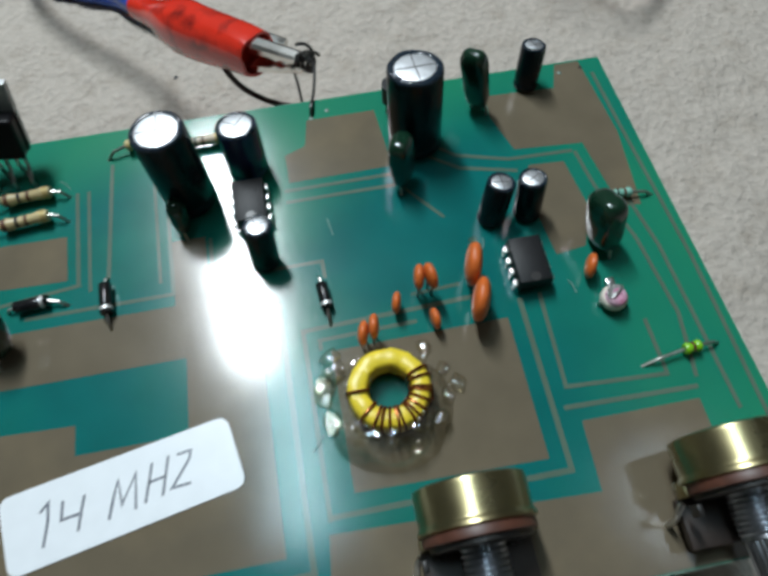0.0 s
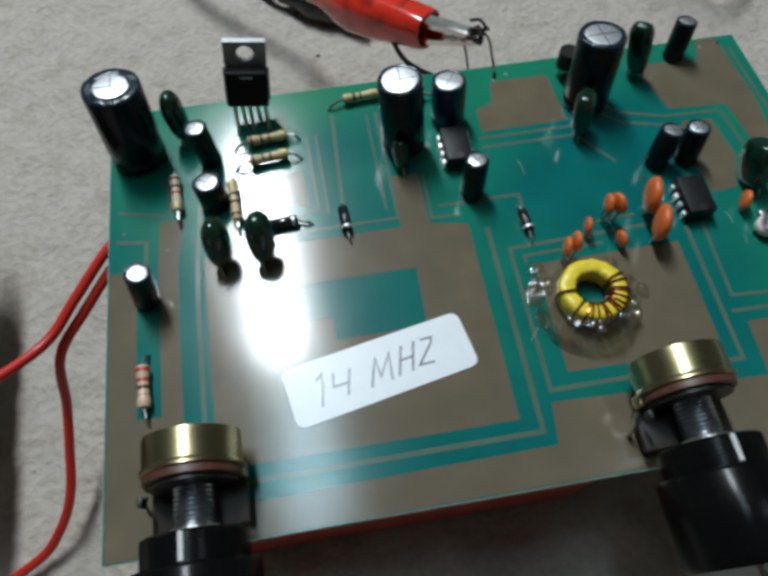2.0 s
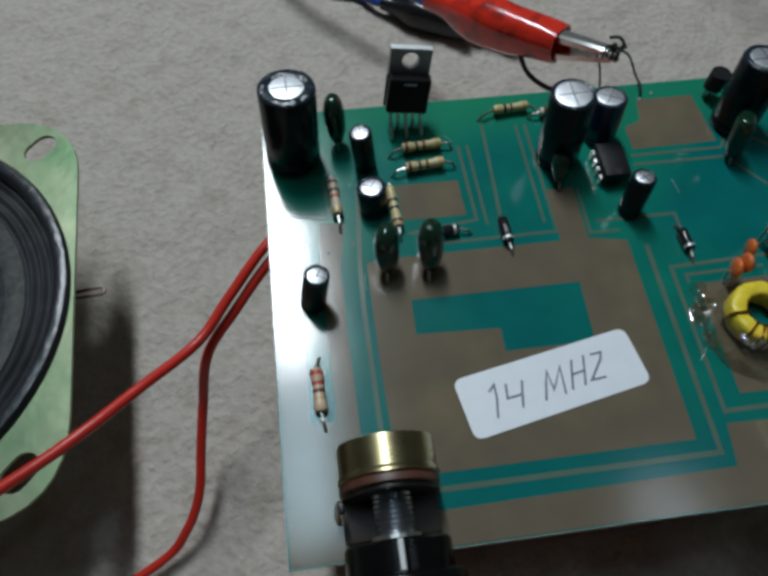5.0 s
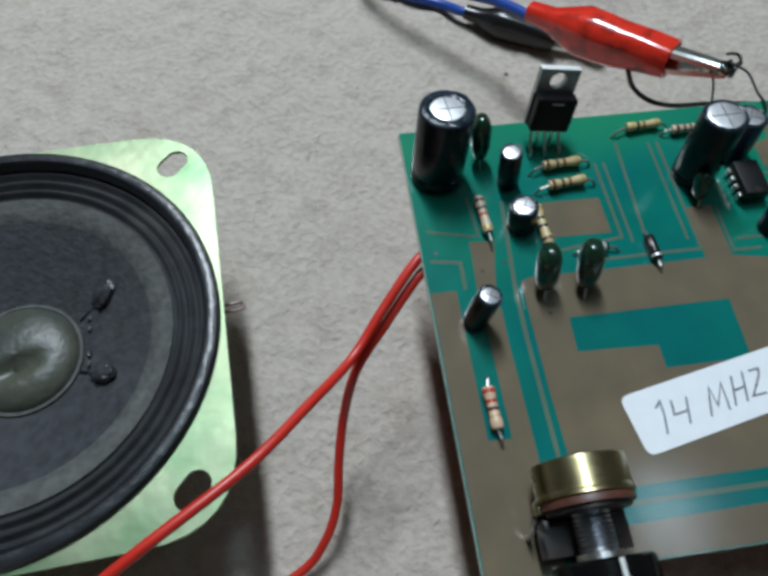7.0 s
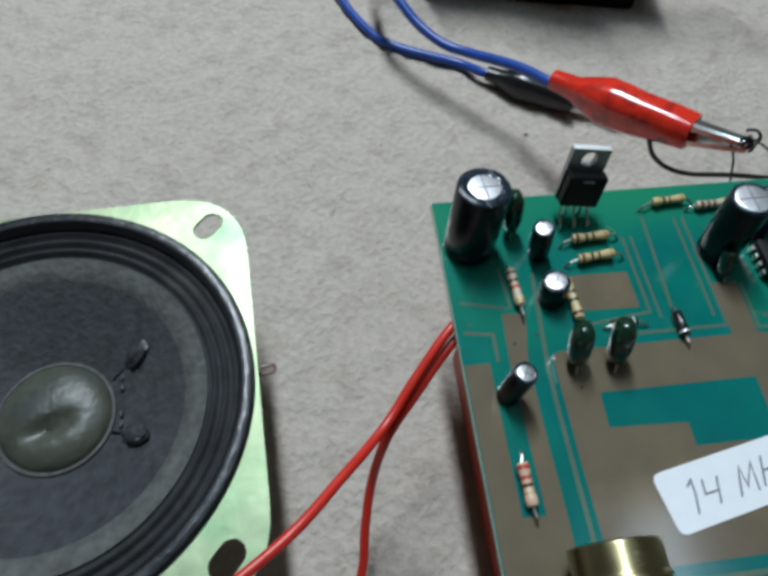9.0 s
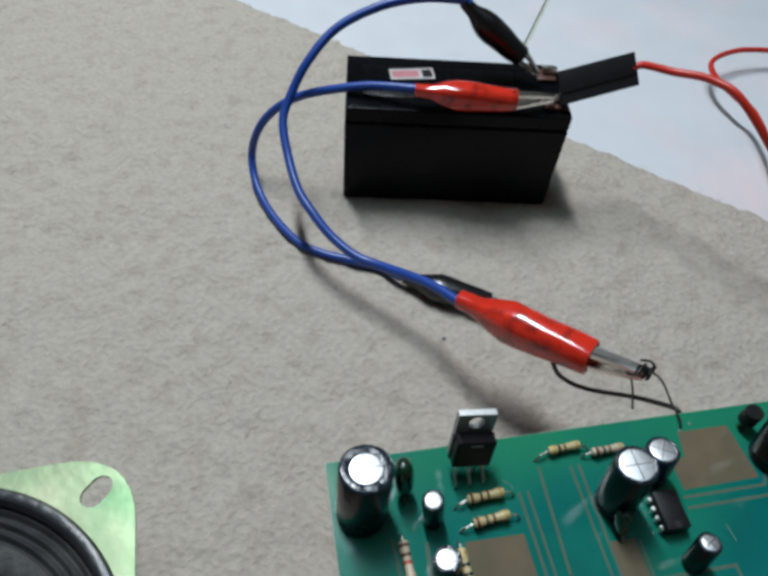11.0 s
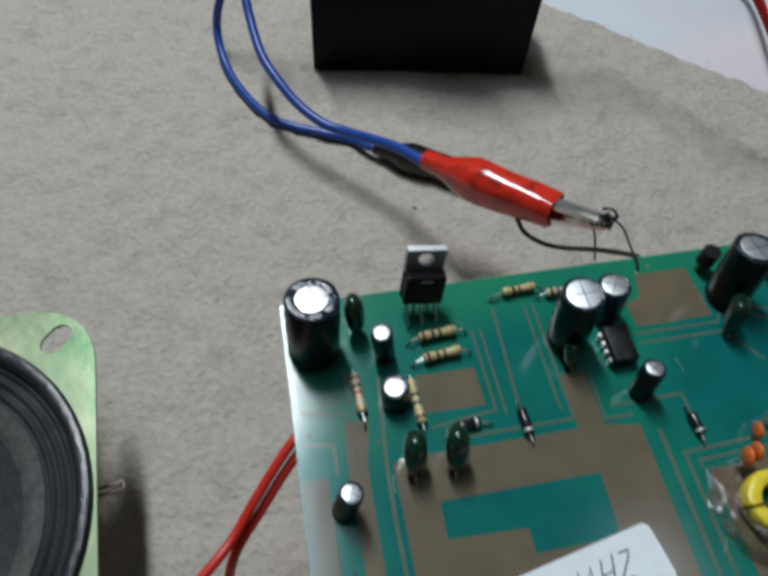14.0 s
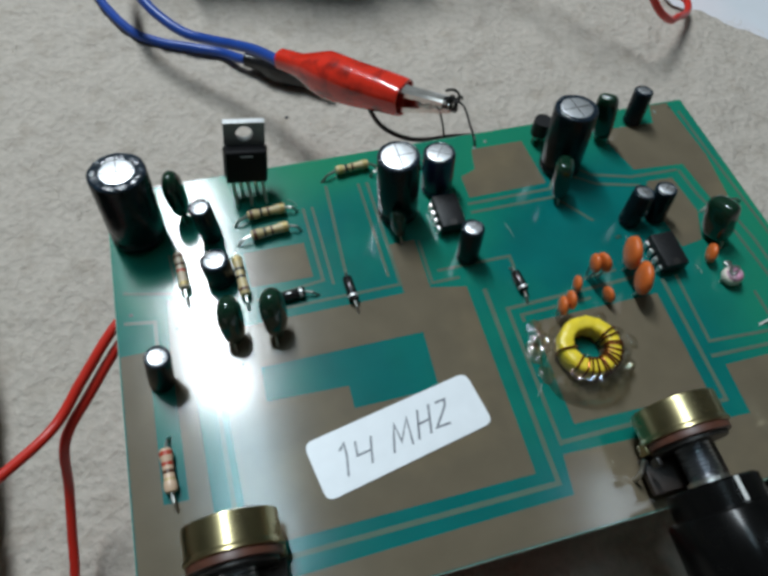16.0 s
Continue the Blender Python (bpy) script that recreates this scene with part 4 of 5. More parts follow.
# ---- paper label with pencil writing ----
tag = thing("paper_label", "white rounded sticker with 14 MHZ written in pencil", "label", at(0, 0, 0))
part("sticker", prism(rounded([(33.4, -70.1), (69.7, -63.3), (72.0, -75.0), (35.7, -82.1)], 2.0, 5), 0.06, 0.24), PAPER, tag)
strokes = {"digit_one": [[(40.0, -73.2), (41.2, -71.9), (41.3, -74.5), (40.7, -78.4)]],
           "digit_four": [[(43.5, -72.0), (43.3, -74.9), (46.2, -74.4)], [(46.8, -71.7), (46.3, -74.4), (45.9, -77.0)]],
           "letter_m": [[(50.6, -76.2), (51.3, -73.0), (52.0, -70.5), (52.6, -74.3), (54.8, -69.9), (54.7, -75.4)]],
           "letter_h": [[(57.4, -68.8), (56.2, -74.8)], [(60.0, -68.1), (58.9, -74.2)], [(56.7, -71.8), (59.4, -71.2)]],
           "letter_z": [[(61.4, -68.2), (63.6, -67.9), (63.3, -69.2), (60.4, -73.3), (63.4, -73.0)]]}
for name, lines in strokes.items():
    bm = bmesh.new()
    for line in lines:
        prism(ribbon(line, 0.44), 0.20, 0.255, bm)
    part(name, bm, PENCIL, tag, smooth=False)


# ---- potentiometers ----
def potentiometer(x, knob, label):
    ob = thing("potentiometer", label, "potentiometer", at(x, -88.5, 0), "potentiometers along the front edge")
    ax = Matrix.Translation((0, 0, 9.0 * MM)) @ Matrix.Rotation(radians(90), 4, "X")  # turned parts point to the front
    part("can", lathe([(0.0, -6.4), (7.4, -6.4), (8.2, -6.1), (8.3, -5.5), (8.25, -1.4), (8.35, -1.0), (8.6, -0.7), (8.65, -0.2), (8.2, 0.0), (8.0, 0.1)], 40, m=ax), BRASS, ob, "brass-coloured metal can")
    part("wafer", lathe([(8.0, -0.1), (8.15, 0.1), (8.15, 1.3), (7.9, 1.5), (0, 1.5)], 36, m=ax), PHENOLIC, ob, "brown phenolic wafer")
    part("front_plate", lathe([(7.2, 1.4), (7.3, 1.5), (7.3, 2.1), (7.1, 2.3), (4.0, 2.4), (0, 2.4)], 32, m=ax), DARK_STEEL, ob)
    part("lug_strip", box(-8.4, 8.0, -8.6, -1.4, 2.6, 4.4, 0.3), LUG_BOARD, ob, "dark brown terminal board")
    part("pin", tube([Vector(q) * MM for q in ((-8.6, -2.2, 6.6), (-9.2, -3.2, 5.6), (-9.3, -4.2, 3.6), (-9.1, -4.6, -0.3))], 0.5, 8), SOLDER, ob, "bright bent solder pin")
    for dx in (-7.6, 7.6):
        part("clamp", box(dx - 0.9, dx + 0.9, -1.6, 0.8, 5.0, 8.4, 0.25), BRASS, ob)
    for dx in (-5.6, 0, 5.6):
        part("lug", box(dx - 0.9, dx + 0.9, -3.0, -2.5, -0.5, 4.4, 0.15), SOLDER, ob)
    part("stop_tab", box(-8.7, -7.9, -4.4, -2.8, 8.2, 11.0, 0.2), B_BLACK, ob)
    thread = [(3.4, 2.3)]
    for k in range(8):
        z = 2.5 + k * 0.75
        thread += [(3.4, z), (3.05, z + 0.37)]
    part("bushing", lathe(thread + [(3.3, 8.6), (0, 8.6)], 24, m=ax), ZINC, ob, "threaded metal bushing")
    if knob:
        part("washer", lathe([(3.0, 8.6), (4.0, 8.7), (4.0, 9.6), (3.2, 9.8), (0, 9.8)], 20, m=ax), SOLDER, ob)
        kb = bmesh.new()
        prof = [(0.0, 9.7), (8.2, 9.7), (8.6, 10.1), (8.6, 14.3), (9.9, 14.6), (10.3, 15.2), (10.4, 27.5), (9.9, 28.6), (0.0, 28.8)]
        rows = []
        for r, z in prof:
            if r == 0:
                rows.append([kb.verts.new(ax @ Vector((0, 0, z * MM)))])
                continue
            rows.append([kb.verts.new(ax @ (Vector((math.cos(2 * math.pi * i / 60), math.sin(2 * math.pi * i / 60), 0)) * r * MM * (1 - (0.018 if (i % 4 == 0 and z > 15.2) else 0)) + Vector((0, 0, z * MM)))) for i in range(60)])
        for u, w in zip(rows, rows[1:]):
            for i in range(60):
                f = list(dict.fromkeys([u[i % len(u)], u[(i + 1) % 60 % len(u)], w[(i + 1) % 60 % len(w)], w[i % len(w)]]))
                kb.faces.new(f)
        k_ = part("knob", kb, KNOB, ob, "fluted black plastic knob")
        part("pointer", box(-0.42, 0.42, -14.2, -9.9, 17.45, 17.72, 0.1), WHITE_MARK, k_, smooth=False)
    else:
        rod = bmesh.new()
        rows = []
        for r, z in ((2.95, 8.6), (2.95, 14.0), (2.75, 14.2), (2.95, 14.6), (2.95, 26.0), (2.7, 26.4)):
            rows.append([rod.verts.new(ax @ (Vector((math.cos(2 * math.pi * i / 48), math.sin(2 * math.pi * i / 48), 0)) * r * MM * (1 - (0.08 if i % 2 else 0)) + Vector((0, 0, z * MM)))) for i in range(48)])
        for u, w in zip(rows, rows[1:]):
            for i in range(48):
                rod.faces.new((u[i], u[(i + 1) % 48], w[(i + 1) % 48], w[i]))
        rod.faces.new(rows[-1])
        part("shaft", rod, ZINC, ob, "knurled bare metal shaft")
    return ob


potentiometer(18.4, True, "brass-canned potentiometer with a black knob")
potentiometer(104.8, True, "brass-canned potentiometer with a black knob")
potentiometer(143.6, False, "brass-canned potentiometer with a bare knurled shaft")

# ---- crocodile clips ----
def croc_clip(rear, front, tip, boot, label, scale=1.0, spread=1.0, upper=None):
    """A clip whose boot runs from rear to front and whose jaws reach to tip (millimetres over the board)."""
    a, b, c = at(*rear), at(*front), at(*tip)
    upper = upper or JAW
    ob = thing("crocodile_clip", label, "clip", aim(a, b), "crocodile clips")
    n = (b - a).length / MM
    prof = [(0.0, 2.3, 2.3), (0.10, 2.5, 2.5), (0.17, 2.7, 2.8), (0.28, 4.1, 4.2), (0.40, 5.0, 5.3), (0.52, 4.9, 5.3), (0.66, 4.6, 5.0), (0.85, 4.5, 4.5), (0.97, 4.3, 4.0), (1.0, 4.2, 3.8), (1.0, 3.7, 3.3), (0.9, 3.6, 3.2)]
    bm, rows = bmesh.new(), []
    for s, wx, wy in prof:
        row = []
        for k in range(24):
            g = 2 * math.pi * k / 24
            cx, cy = math.cos(g), math.sin(g)
            wob = 1 + 0.10 * noise.noise(Vector((cx * 1.5, cy * 1.5, s * 6)) + Vector(rear) * 0.1)
            sag = 0.5 * math.sin(s * math.pi)
            row.append(bm.verts.new(Vector((math.copysign(abs(cx) ** 0.8, cx) * wx * wob * scale, (math.copysign(abs(cy) ** 0.8, cy) * wy * wob - sag) * scale, s * n)) * MM))
        rows.append(row)
    for u, w in zip(rows, rows[1:]):
        for k in range(24):
            bm.faces.new((u[k], u[(k + 1) % 24], w[(k + 1) % 24], w[k]))
    bm.faces.new(rows[0][::-1])
    bm.faces.new(rows[-1])
    part("boot", bm, boot, ob)
    inv = ob.matrix_world.inverted()
    e = inv @ c
    ln = e.z / MM - n
    for side, name in ((1, "upper_jaw"), (-1, "lower_jaw")):
        jm, rows = bmesh.new(), []
        for i in range(11):
            s = i / 10
            z = n - 1.2 + s * (ln + 1.2)
            off = e.xy.to_3d() * s
            w = (2.2 - 0.5 * s) * scale * (0.72 if side > 0 else 1.0)
            gap = side * (0.15 + 1.6 * (1 - s) ** 0.7) * spread
            tooth = side * (0.55 if (i % 2 and i > 4) else 0.0) * scale
            h = side * (1.9 - 0.9 * s) * scale
            q = [(-w, gap - tooth), (-w, gap + h * 0.75), (-w * 0.55, gap + h), (w * 0.55, gap + h), (w, gap + h * 0.75), (w, gap - tooth), (w * 0.8, gap), (-w * 0.8, gap)]
            rows.append([jm.verts.new(Vector((x * MM + off.x, y * MM + off.y, z * MM))) for x, y in q])
        for u, v in zip(rows, rows[1:]):
            for k in range(8):
                jm.faces.new((u[k], u[(k + 1) % 8], v[(k + 1) % 8], v[k]))
        jm.faces.new(rows[0][::-1])
        jm.faces.new(rows[-1])
        part(name, jm, JAW if side < 0 else upper, ob, "toothed plated steel jaw", smooth=False)
    return ob


croc_clip((51.4, 58.2, -18.6), (82.4, 25.2, -9.6), (93.8, 15.6, -5.4), RED_VINYL, "crocodile clip in a scuffed red boot gripping bare wire ends", 1.28, 0.9)
croc_clip((42.0, 92.6, -47.2), (72.0, 74.6, -46.6), (88.6, 66.8, -46.8), BLACK_VINYL, "crocodile clip in a black boot lying on the carpet", 1.05)
croc_clip((52.0, 144.6, 2.6), (90.4, 135.0, 2.2), (107.0, 137.0, 1.2), RED_VINYL, "crocodile clip in a red boot on the battery's terminal", 1.0)
croc_clip((74.0, 168.2, 25.0), (98.5, 157.5, 6.5), (106.0, 154.2, 0.2), BLACK_VINYL, "crocodile clip in a black boot standing on the battery's terminal", 0.98)


def wire(name, points, radius, mat, label, category="wire", group="", seg=10):
    return single(name, tube([at(*q) for q in points], radius, seg), mat, label, category, group)


wire("blue_wire", [(53, 56.4, -20.2), (51, 59.4, -20.8), (43.5, 70.9, -24.3), (30.5, 85.1, -30.3), (22.4, 91.6, -31.3), (14.4, 100.9, -29.8), (8.1, 111.0, -26.3), (3.6, 121.6, -23.3), (1.2, 135.9, -18.3), (0.6, 148.1, -11.3), (4.3, 155.3, -5.3), (12.1, 162.9, 4.7), (24.7, 171.4, 13.7), (42.2, 174.2, 20.7), (59.0, 172.2, 24.7), (74, 168, 25.5), (76, 167, 24)], 1.8, BLUE_WIRE,
     "blue insulated test lead arching over to the battery", group="blue test leads")
wire("blue_wire", [(44, 91.4, -47.2), (40.5, 93.6, -47.8), (33.8, 101.0, -50.1), (22.6, 106.4, -50.3), (11.2, 111.7, -50.3), (1.8, 119.5, -50.3), (-7.3, 135.9, -50.1), (-12.6, 152.7, -48.3), (-13.6, 164.1, -41.3), (-10.1, 165.6, -29.3), (-3.1, 165.3, -19.3), (7.4, 162.0, -10.3), (20.9, 156.7, -3.8), (35.8, 152.1, 0.2), (52, 145, 2.8), (55, 144, 2.8)], 1.8, BLUE_WIRE,
     "blue insulated test lead curling up to the battery", group="blue test leads")
wire("red_wire", [(8, -26, -3.4), (-1, -33, -4), (-10, -42.5, -8), (-17.5, -51.4, -10.5), (-28, -62.5, -5), (-40, -74, 0), (-62, -88, 1), (-90, -104, -10), (-130, -120, -42), (-150, -122, -50.4)], 1.15, RED_WIRE,
     "red insulated wire from the board towards the loudspeaker", group="red speaker wires")
wire("red_wire", [(9, -28, -5.6), (-0.2, -35, -6.8), (-9.5, -44.5, -11.4), (-16.7, -52.2, -16.4), (-20.6, -59, -29), (-23.0, -68, -37), (-24.6, -77, -42), (-28.5, -84.6, -46), (-36, -91, -49), (-60, -101, -51), (-110, -118, -51)], 1.15, RED_WIRE,
     "red insulated wire drooping from the board to the carpet", group="red speaker wires")
wire("black_wire", [(72, 33, -11), (73.2, 29.0, -16), (76.6, 27.2, -22), (82.7, 25.1, -26), (88.5, 21.6, -25), (94.0, 14.4, -17), (98.0, 5.7, -8), (96.0, 1.6, -2.8)], 0.75, BLACK_WIRE, "thin black insulated wire curving under the red clip")
wire("bare_wire", [(93.4, 16.4, -3.6), (94.6, 11.0, -1.4), (93.6, 3.0, -0.4), (92.4, -2.6, 1.4), (92.1, -4.4, -0.4)], 0.33, BLACK_WIRE, "thin stripped wire end from the clip to the board", group="wire ends in the clip", seg=6)
wire("bare_wire", [(89.6, 19.4, -6.0), (90.4, 14.4, -9.0), (90.8, 9.8, -15.0)], 0.33, BLACK_WIRE, "thin stripped wire end hanging from the clip", group="wire ends in the clip", seg=6)
wire("bare_wire", [(91.6, 18.0, -1.6), (93.6, 16.8, -0.6), (95.0, 15.4, -2.0), (93.8, 14.6, -4.0), (92.0, 16.0, -2.4)], 0.4, BLACK_WIRE, "dark wire strands twisted round the clip's teeth", group="wire ends in the clip", seg=6)

# strands wound untidily round the tip of the red clip's jaws
way = (at(93.8, 15.6, -5.4) - at(82.4, 25.2, -9.6)).normalized()
across = way.cross(Vector((0, 0, 1))).normalized()
rise = across.cross(way)
rng = random.Random(21)
for start, turns, wide in ((0.9, 2.2, 1.7), (1.6, 1.6, 2.1)):
    line = []
    for k in range(int(turns * 9)):
        g = 2 * math.pi * k / 9
        along = -3.6 + start + 4.2 * k / (turns * 9) + rng.uniform(-0.35, 0.35)
        rr = wide * rng.uniform(0.82, 1.2)
        line.append(at(93.8, 15.6, -4.9) + (way * along + across * math.cos(g) * rr + rise * math.sin(g) * rr * 0.9) * MM)
    single("bare_wire", tube(line, 0.42, 6), BLACK_WIRE, "dark wire strand wound round the clip's jaws", "wire", group="wire ends in the clip")

# ---- battery ----
bx, by = Vector((114.6, 130.4)), Vector((24.7, 145.2))
bdir = (bx - by).normalized()
battery = thing("battery", "black sealed battery block standing on the carpet", "battery", Matrix.Translation(at(by.x, by.y, -52.3)) @ Matrix.Rotation(math.atan2(bdir.y, bdir.x), 4, "Z"))
BL, BD, BT = 91.0, 37.4, 48.0
part("case", box(0, BL, 0, BD, 0.2, 41.0, 0.9), BATTERY, battery, smooth=False)
part("lid", box(0.1, BL - 0.1, 0.1, BD - 0.1, 41.15, BT, 0.9), BATTERY, battery, smooth=False)
part("lid_panel", box(7, 70, 8, 30, BT - 0.05, BT + 0.5, 0.3), BATTERY, battery)
skew = Matrix.Translation(Vector((27, 24.3, 0)) * MM) @ Matrix.Rotation(radians(7), 4, "Z") @ Matrix.Translation(Vector((-27, -24.3, 0)) * MM)
stk = part("sticker", box(18.0, 36.5, 20.6, 28.0, BT + 0.45, BT + 0.62, m=skew), STICKER, battery, "small crooked red and white sticker", smooth=False)
part("sticker_print", box(19.0, 30.0, 22.0, 26.5, BT + 0.60, BT + 0.66, m=skew), STICKER_RED, stk, smooth=False)
part("sticker_mark", box(31.5, 35.6, 21.6, 27.0, BT + 0.60, BT + 0.66, m=skew), B_BLACK, stk, smooth=False)
for yy, mat in ((8.0, B_RED), (27.5, B_RED)):
    part("terminal_well", box(BL - 11, BL - 1.2, yy - 4, yy + 4, BT - 0.1, BT + 1.6, 0.5), PHENOLIC, battery)
    part("terminal", box(BL - 9, BL - 3, yy - 0.5, yy + 0.5, BT + 1.0, BT + 5.0, 0.15), SOLDER, battery)

# plug on the battery's end with its red lead
fl = Matrix.Translation(at(108.6, 138.3, 4.2)) @ Matrix.Rotation(radians(4.0), 4, "Z") @ Matrix.Rotation(radians(-10.7), 4, "Y") @ Matrix.Rotation(radians(50), 4, "X")
plug = thing("plug_housing", "flat charcoal plastic plug housing on the battery's end", "plug", fl)
part("shell", box(0, 32.2, -6.5, 6.5, -2.0, 1.0, 0.5), HOUSING, plug, smooth=False)
part("ridge", box(0.3, 31.9, -2.0, 6.3, 0.9, 1.5, 0.3), HOUSING, plug)
wire("red_wire", [(138.2, 140.2, 9.9), (142.2, 140.5, 11.7), (148.0, 129.1, 15.7), (158.0, 119.0, 18.2), (165.6, 106.4, 16.0), (184.3, 85.3, -6.1), (195.6, 71.1, -26.8), (206.5, 70.5, -36.5), (214.8, 75.0, -40.2), (226.1, 82.9, -45.6), (231, 92, -46.8), (228, 106, -46.6), (245.4, 172.6, -45.3), (243.4, 190.4, -45.3), (241.3, 206.5, -45.3), (243.5, 219.9, -45.3), (250.1, 227.7, -45.3), (262.0, 233.3, -45.3), (277.7, 236.9, -46.3), (299.2, 234.4, -48.3), (300, 215, -51), (420, 260, -54)], 1.5, RED_WIRE,
     "red insulated lead looping from the battery plug to the floor")

# plug and wire hanging from the board's front edge
hang = thing("wire_plug", "black plug with a red wire hanging under the board's front edge", "plug", at(131.0, -97.0, -6))
part("shell", box(-3.4, 3.4, -6.0, 4.0, -8.0, 3.6, 0.6), KNOB, hang)
part("wire", tube([Vector(q) * MM for q in ((1.4, -5.0, -3.0), (2.2, -9, -9), (4.0, -15, -22), (6.0, -24, -36), (9.0, -40, -44), (15, -70, -45.2))], 1.1, 8), RED_WIRE, hang, "red insulated wire")

# ---- loudspeaker ----
SPK = Matrix.Translation(at(-94.05, -36.6, -10.6)) @ Matrix.Rotation(radians(2.93), 4, "Z")
spk = thing("loudspeaker", "square-framed loudspeaker with a dark paper cone facing up", "loudspeaker", SPK)
SEG = 96


def plate_mesh():
    """Square steel plate with rounded corners, four slotted holes and a round opening."""
    bm = bmesh.new()
    half = 49.4
    loops = [rounded([(-half, -half), (half, -half), (half, half), (-half, half)], 19.0, 8),
             [(46.4 * math.cos(t), 46.4 * math.sin(t)) for t in (2 * math.pi * i / SEG for i in range(SEG))]]
    for k in range(4):
        a = radians(45 + 90 * k)
        centre = Vector((math.copysign(40.15, math.cos(a)), math.copysign(40.15, math.sin(a))))
        turn = Matrix.Rotation(radians(45), 2)
        loops.append([tuple(centre + turn @ Vector((3.1 * math.cos(t) + math.copysign(1.2, math.cos(t)), 2.9 * math.sin(t)))) for t in (2 * math.pi * (i + 0.5) / 20 for i in range(20))])
    both = []
    for z in (0.0, -1.0):
        edges, rings = [], []
        for lp in loops:
            vs = [bm.verts.new(Vector((x, y, z)) * MM) for x, y in lp]
            edges += [bm.edges.new((vs[i], vs[(i + 1) % len(vs)])) for i in range(len(vs))]
            rings.append(vs)
        bmesh.ops.triangle_fill(bm, use_beauty=True, edges=edges, normal=(0, 0, 1))
        both.append(rings)
    for u, w in zip(*both):
        for i in range(len(u)):
            j = (i + 1) % len(u)
            bm.faces.new((u[i], u[j], w[j], w[i]))
    return bm


part("frame_plate", plate_mesh(), PLATE, spk, "yellow-green zinc-plated steel plate", smooth=False)
part("gasket", lathe([(46.2, -0.6), (48.5, -0.2), (48.8, 0.6), (48.2, 1.6), (46.9, 2.0), (45.9, 1.7), (45.2, 0.6), (44.9, -2.2)], SEG, caps=False), RUBBER, spk, "worn black gasket ring")
sur = [(45.2, -1.6)]
for k in range(25):
    s = k / 24
    sur.append((44.9 - 7.4 * s, -1.9 - 0.8 * s + 0.75 * math.sin(s * 3 * 2 * math.pi)))
part("surround", lathe(sur, SEG, caps=False), SURROUND, spk, "corrugated cone edge")
part("cone_rim", lathe([(37.6, -2.7), (35.0, -3.6), (32.2, -4.9), (31.8, -5.6)], SEG, caps=False), CONE_RING, spk, "worn grey outer cone")
part("cone", lathe([(32.2, -4.95), (25.0, -8.8), (20.0, -11.4), (15.6, -13.4), (13.4, -14.4), (13.0, -15.6)], SEG, caps=False), PAPER_CONE, spk)
dm = bmesh.new()
rows = []
for j in range(12):
    s = j / 11
    r = 13.2 * math.cos(s * math.pi / 2)
    row = []
    for i in range(48):
        a = 2 * math.pi * i / 48
        x, y = r * math.cos(a), r * math.sin(a)
        z = -14.3 + 4.6 * math.sin(s * math.pi / 2)
        dent = math.exp(-(((x + 0.5) * 0.9 + (y + 3.2) * 0.35) ** 2 / 26 + ((y + 3.2) * 0.93 - (x + 0.5) * 0.35) ** 2 / 5.0))
        z -= 3.0 * dent
        row.append(dm.verts.new(Vector((x, y, z)) * MM))
    rows.append(row)
for u, w in zip(rows, rows[1:]):
    for i in range(48):
        dm.faces.new((u[i], u[(i + 1) % 48], w[(i + 1) % 48], w[i]))
part("dust_cap", dm, DUST_CAP, spk, "dented olive dust cap")
part("cap_seam", lathe([(13.9, -14.0), (13.9, -13.5), (13.2, -13.4), (12.9, -13.8)], 64, caps=False), CONE_RING, spk)
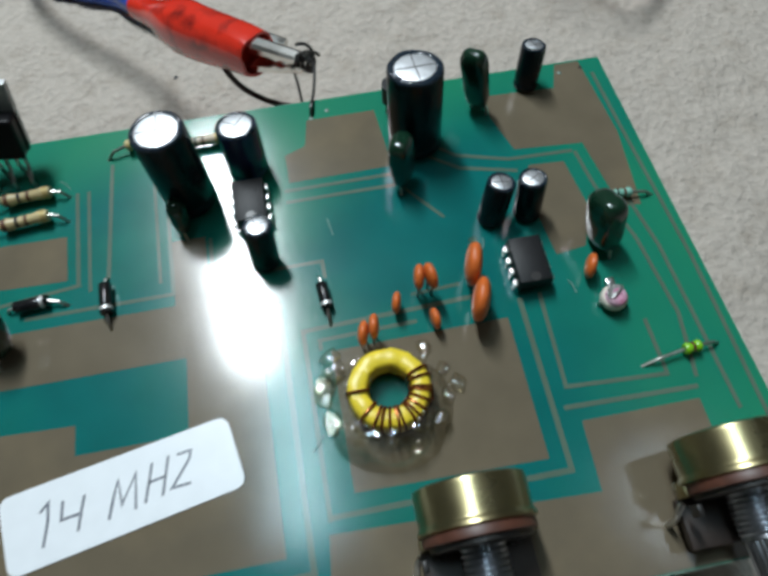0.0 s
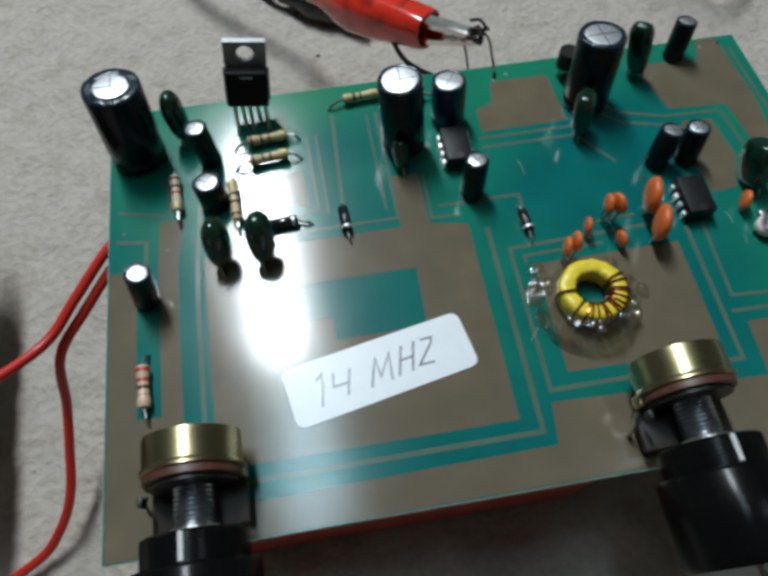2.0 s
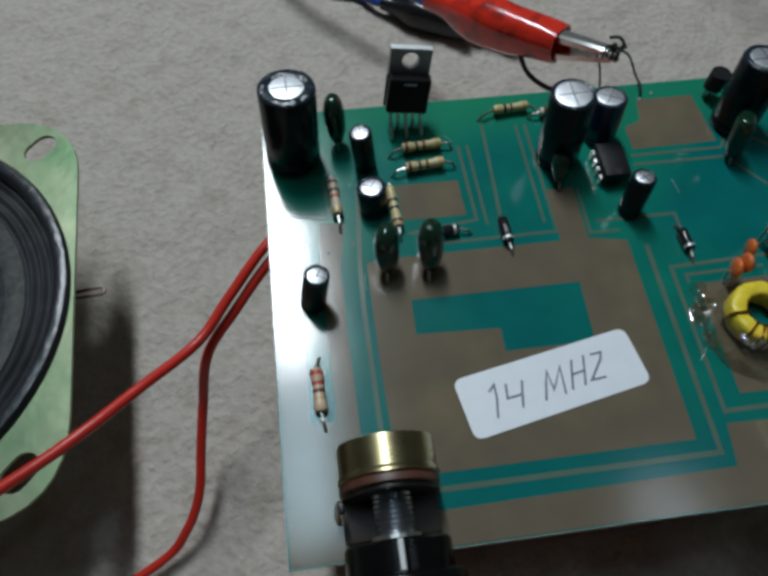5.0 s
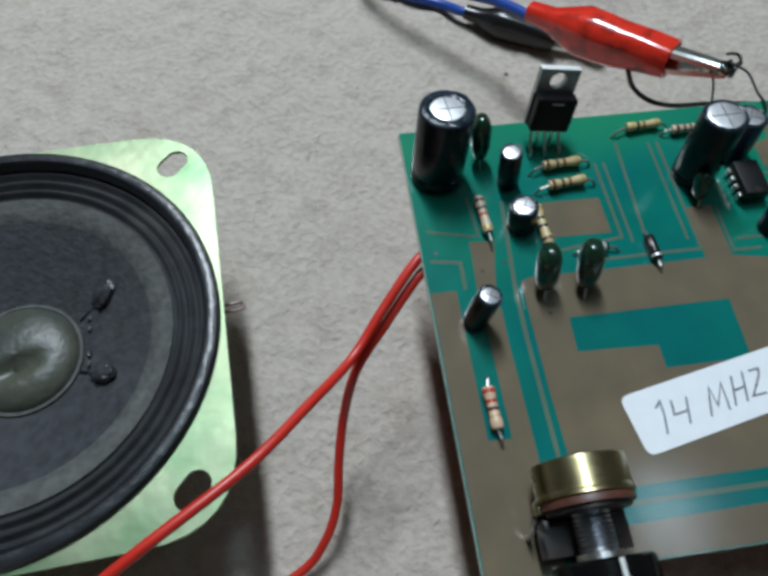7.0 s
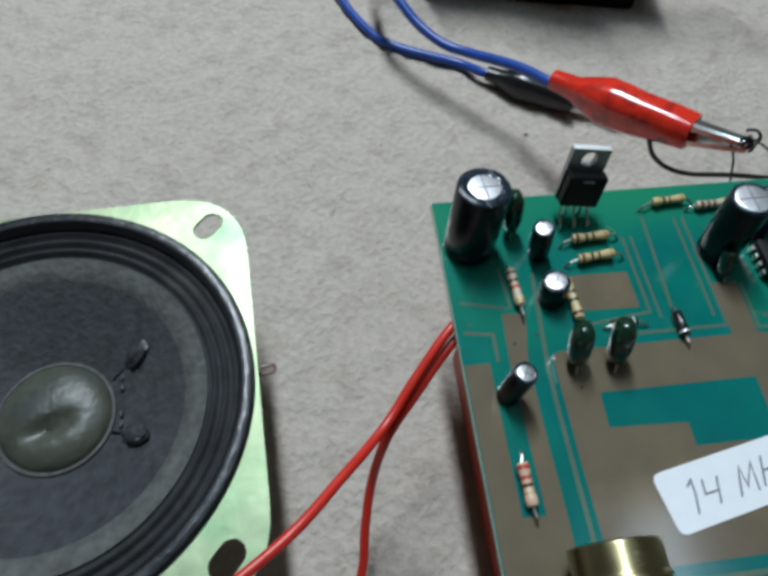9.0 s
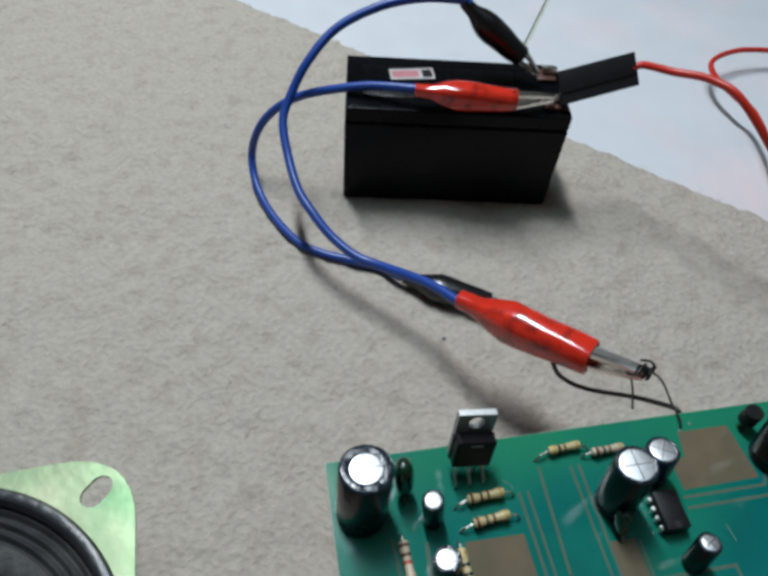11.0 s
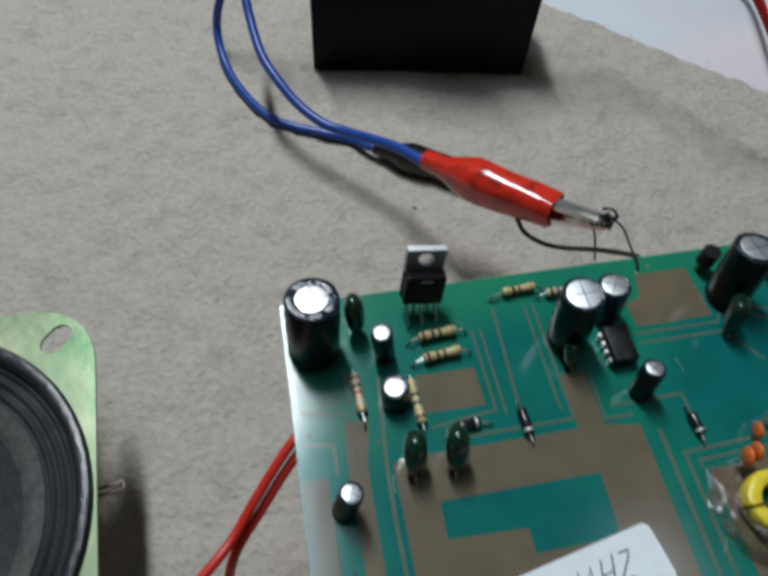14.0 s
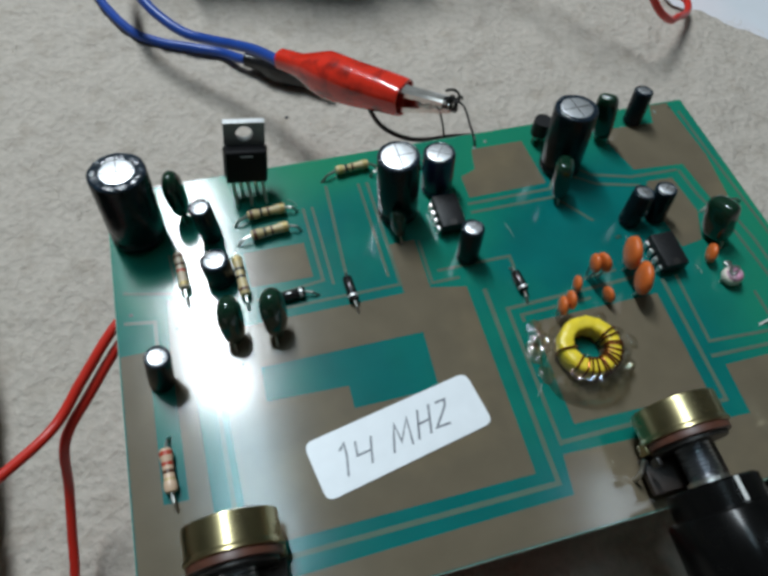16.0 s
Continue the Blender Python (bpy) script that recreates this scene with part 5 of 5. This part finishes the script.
for x, y, rot in ((20.0, 11.3, 40), (19.8, -8.5, -25)):
    bl = bmesh.new()
    bmesh.ops.create_icosphere(bl, subdivisions=3, radius=1.0)
    for v in bl.verts:
        n = 1 + 0.35 * noise.noise(v.co * 2.2 + Vector((x, y, 0)))
        v.co = Vector((v.co.x * 3.8 * n, v.co.y * 2.3 * n, v.co.z * 1.5 * n)) * MM
    g = part("lead_blob", bl, CEMENT, spk, "black cement over the voice-coil lead")
    g.matrix_local = Matrix.Translation(Vector((x, y, -9.0)) * MM) @ Matrix.Rotation(radians(rot), 4, "Z") @ Matrix.Rotation(radians(-27), 4, "Y")
    for d, e in ((-4.4, 3.0), (-3.2, 5.6)):
        dot = bmesh.new()
        bmesh.ops.create_icosphere(dot, subdivisions=2, radius=1.0)
        for v in dot.verts:
            n = 1 + 0.4 * noise.noise(v.co * 2 + Vector((x, e, d)))
            v.co = Vector((x * 0.78 + v.co.x * 0.6 * n, y * 0.9 + math.copysign(e, -y) + v.co.y * 0.9 * n, -12.7 + v.co.z * 0.6 * n)) * MM
        part("cement_dot", dot, CEMENT, spk)
    part("lead_thread", tube([Vector((x * 0.66, y * 0.66, -13.4)) * MM, Vector((x * 0.84, y * 0.84, -12.0)) * MM, Vector((x, y, -10.4)) * MM], 0.35, 6), RUBBER, spk)
part("basket", lathe([(47.2, -1.4), (45.0, -6.0), (36.0, -20.0), (24.0, -27.0), (24.0, -25.0), (34.0, -19.0), (44.0, -5.0), (46.0, -1.6)], 48, caps=False), PLATE, spk)
part("magnet", lathe([(0, -41.7), (26.0, -41.7), (27.0, -41.0), (27.0, -28.0), (26.0, -27.0), (0, -27.0)], 48), MAGNET, spk)
part("terminal", tube([Vector(q) * MM for q in ((46.0, 3.0, -9.0), (51.0, 3.4, -9.0), (52.4, 3.6, -9.2), (52.6, 2.0, -9.2), (51.0, 1.6, -9.2), (46, 1.6, -9.2))], 0.45, 6), B_BROWN, spk, "bent wire solder terminal")

# dark speck on the carpet
single("crumb", lathe([(0.0, -51.9), (0.9, -52.0), (0.7, -51.4), (0.0, -51.2)], 8, m=Matrix.Translation(at(52.2, 64.4, 0))), MAGNET, "tiny dark crumb lying on the carpet", "crumb")
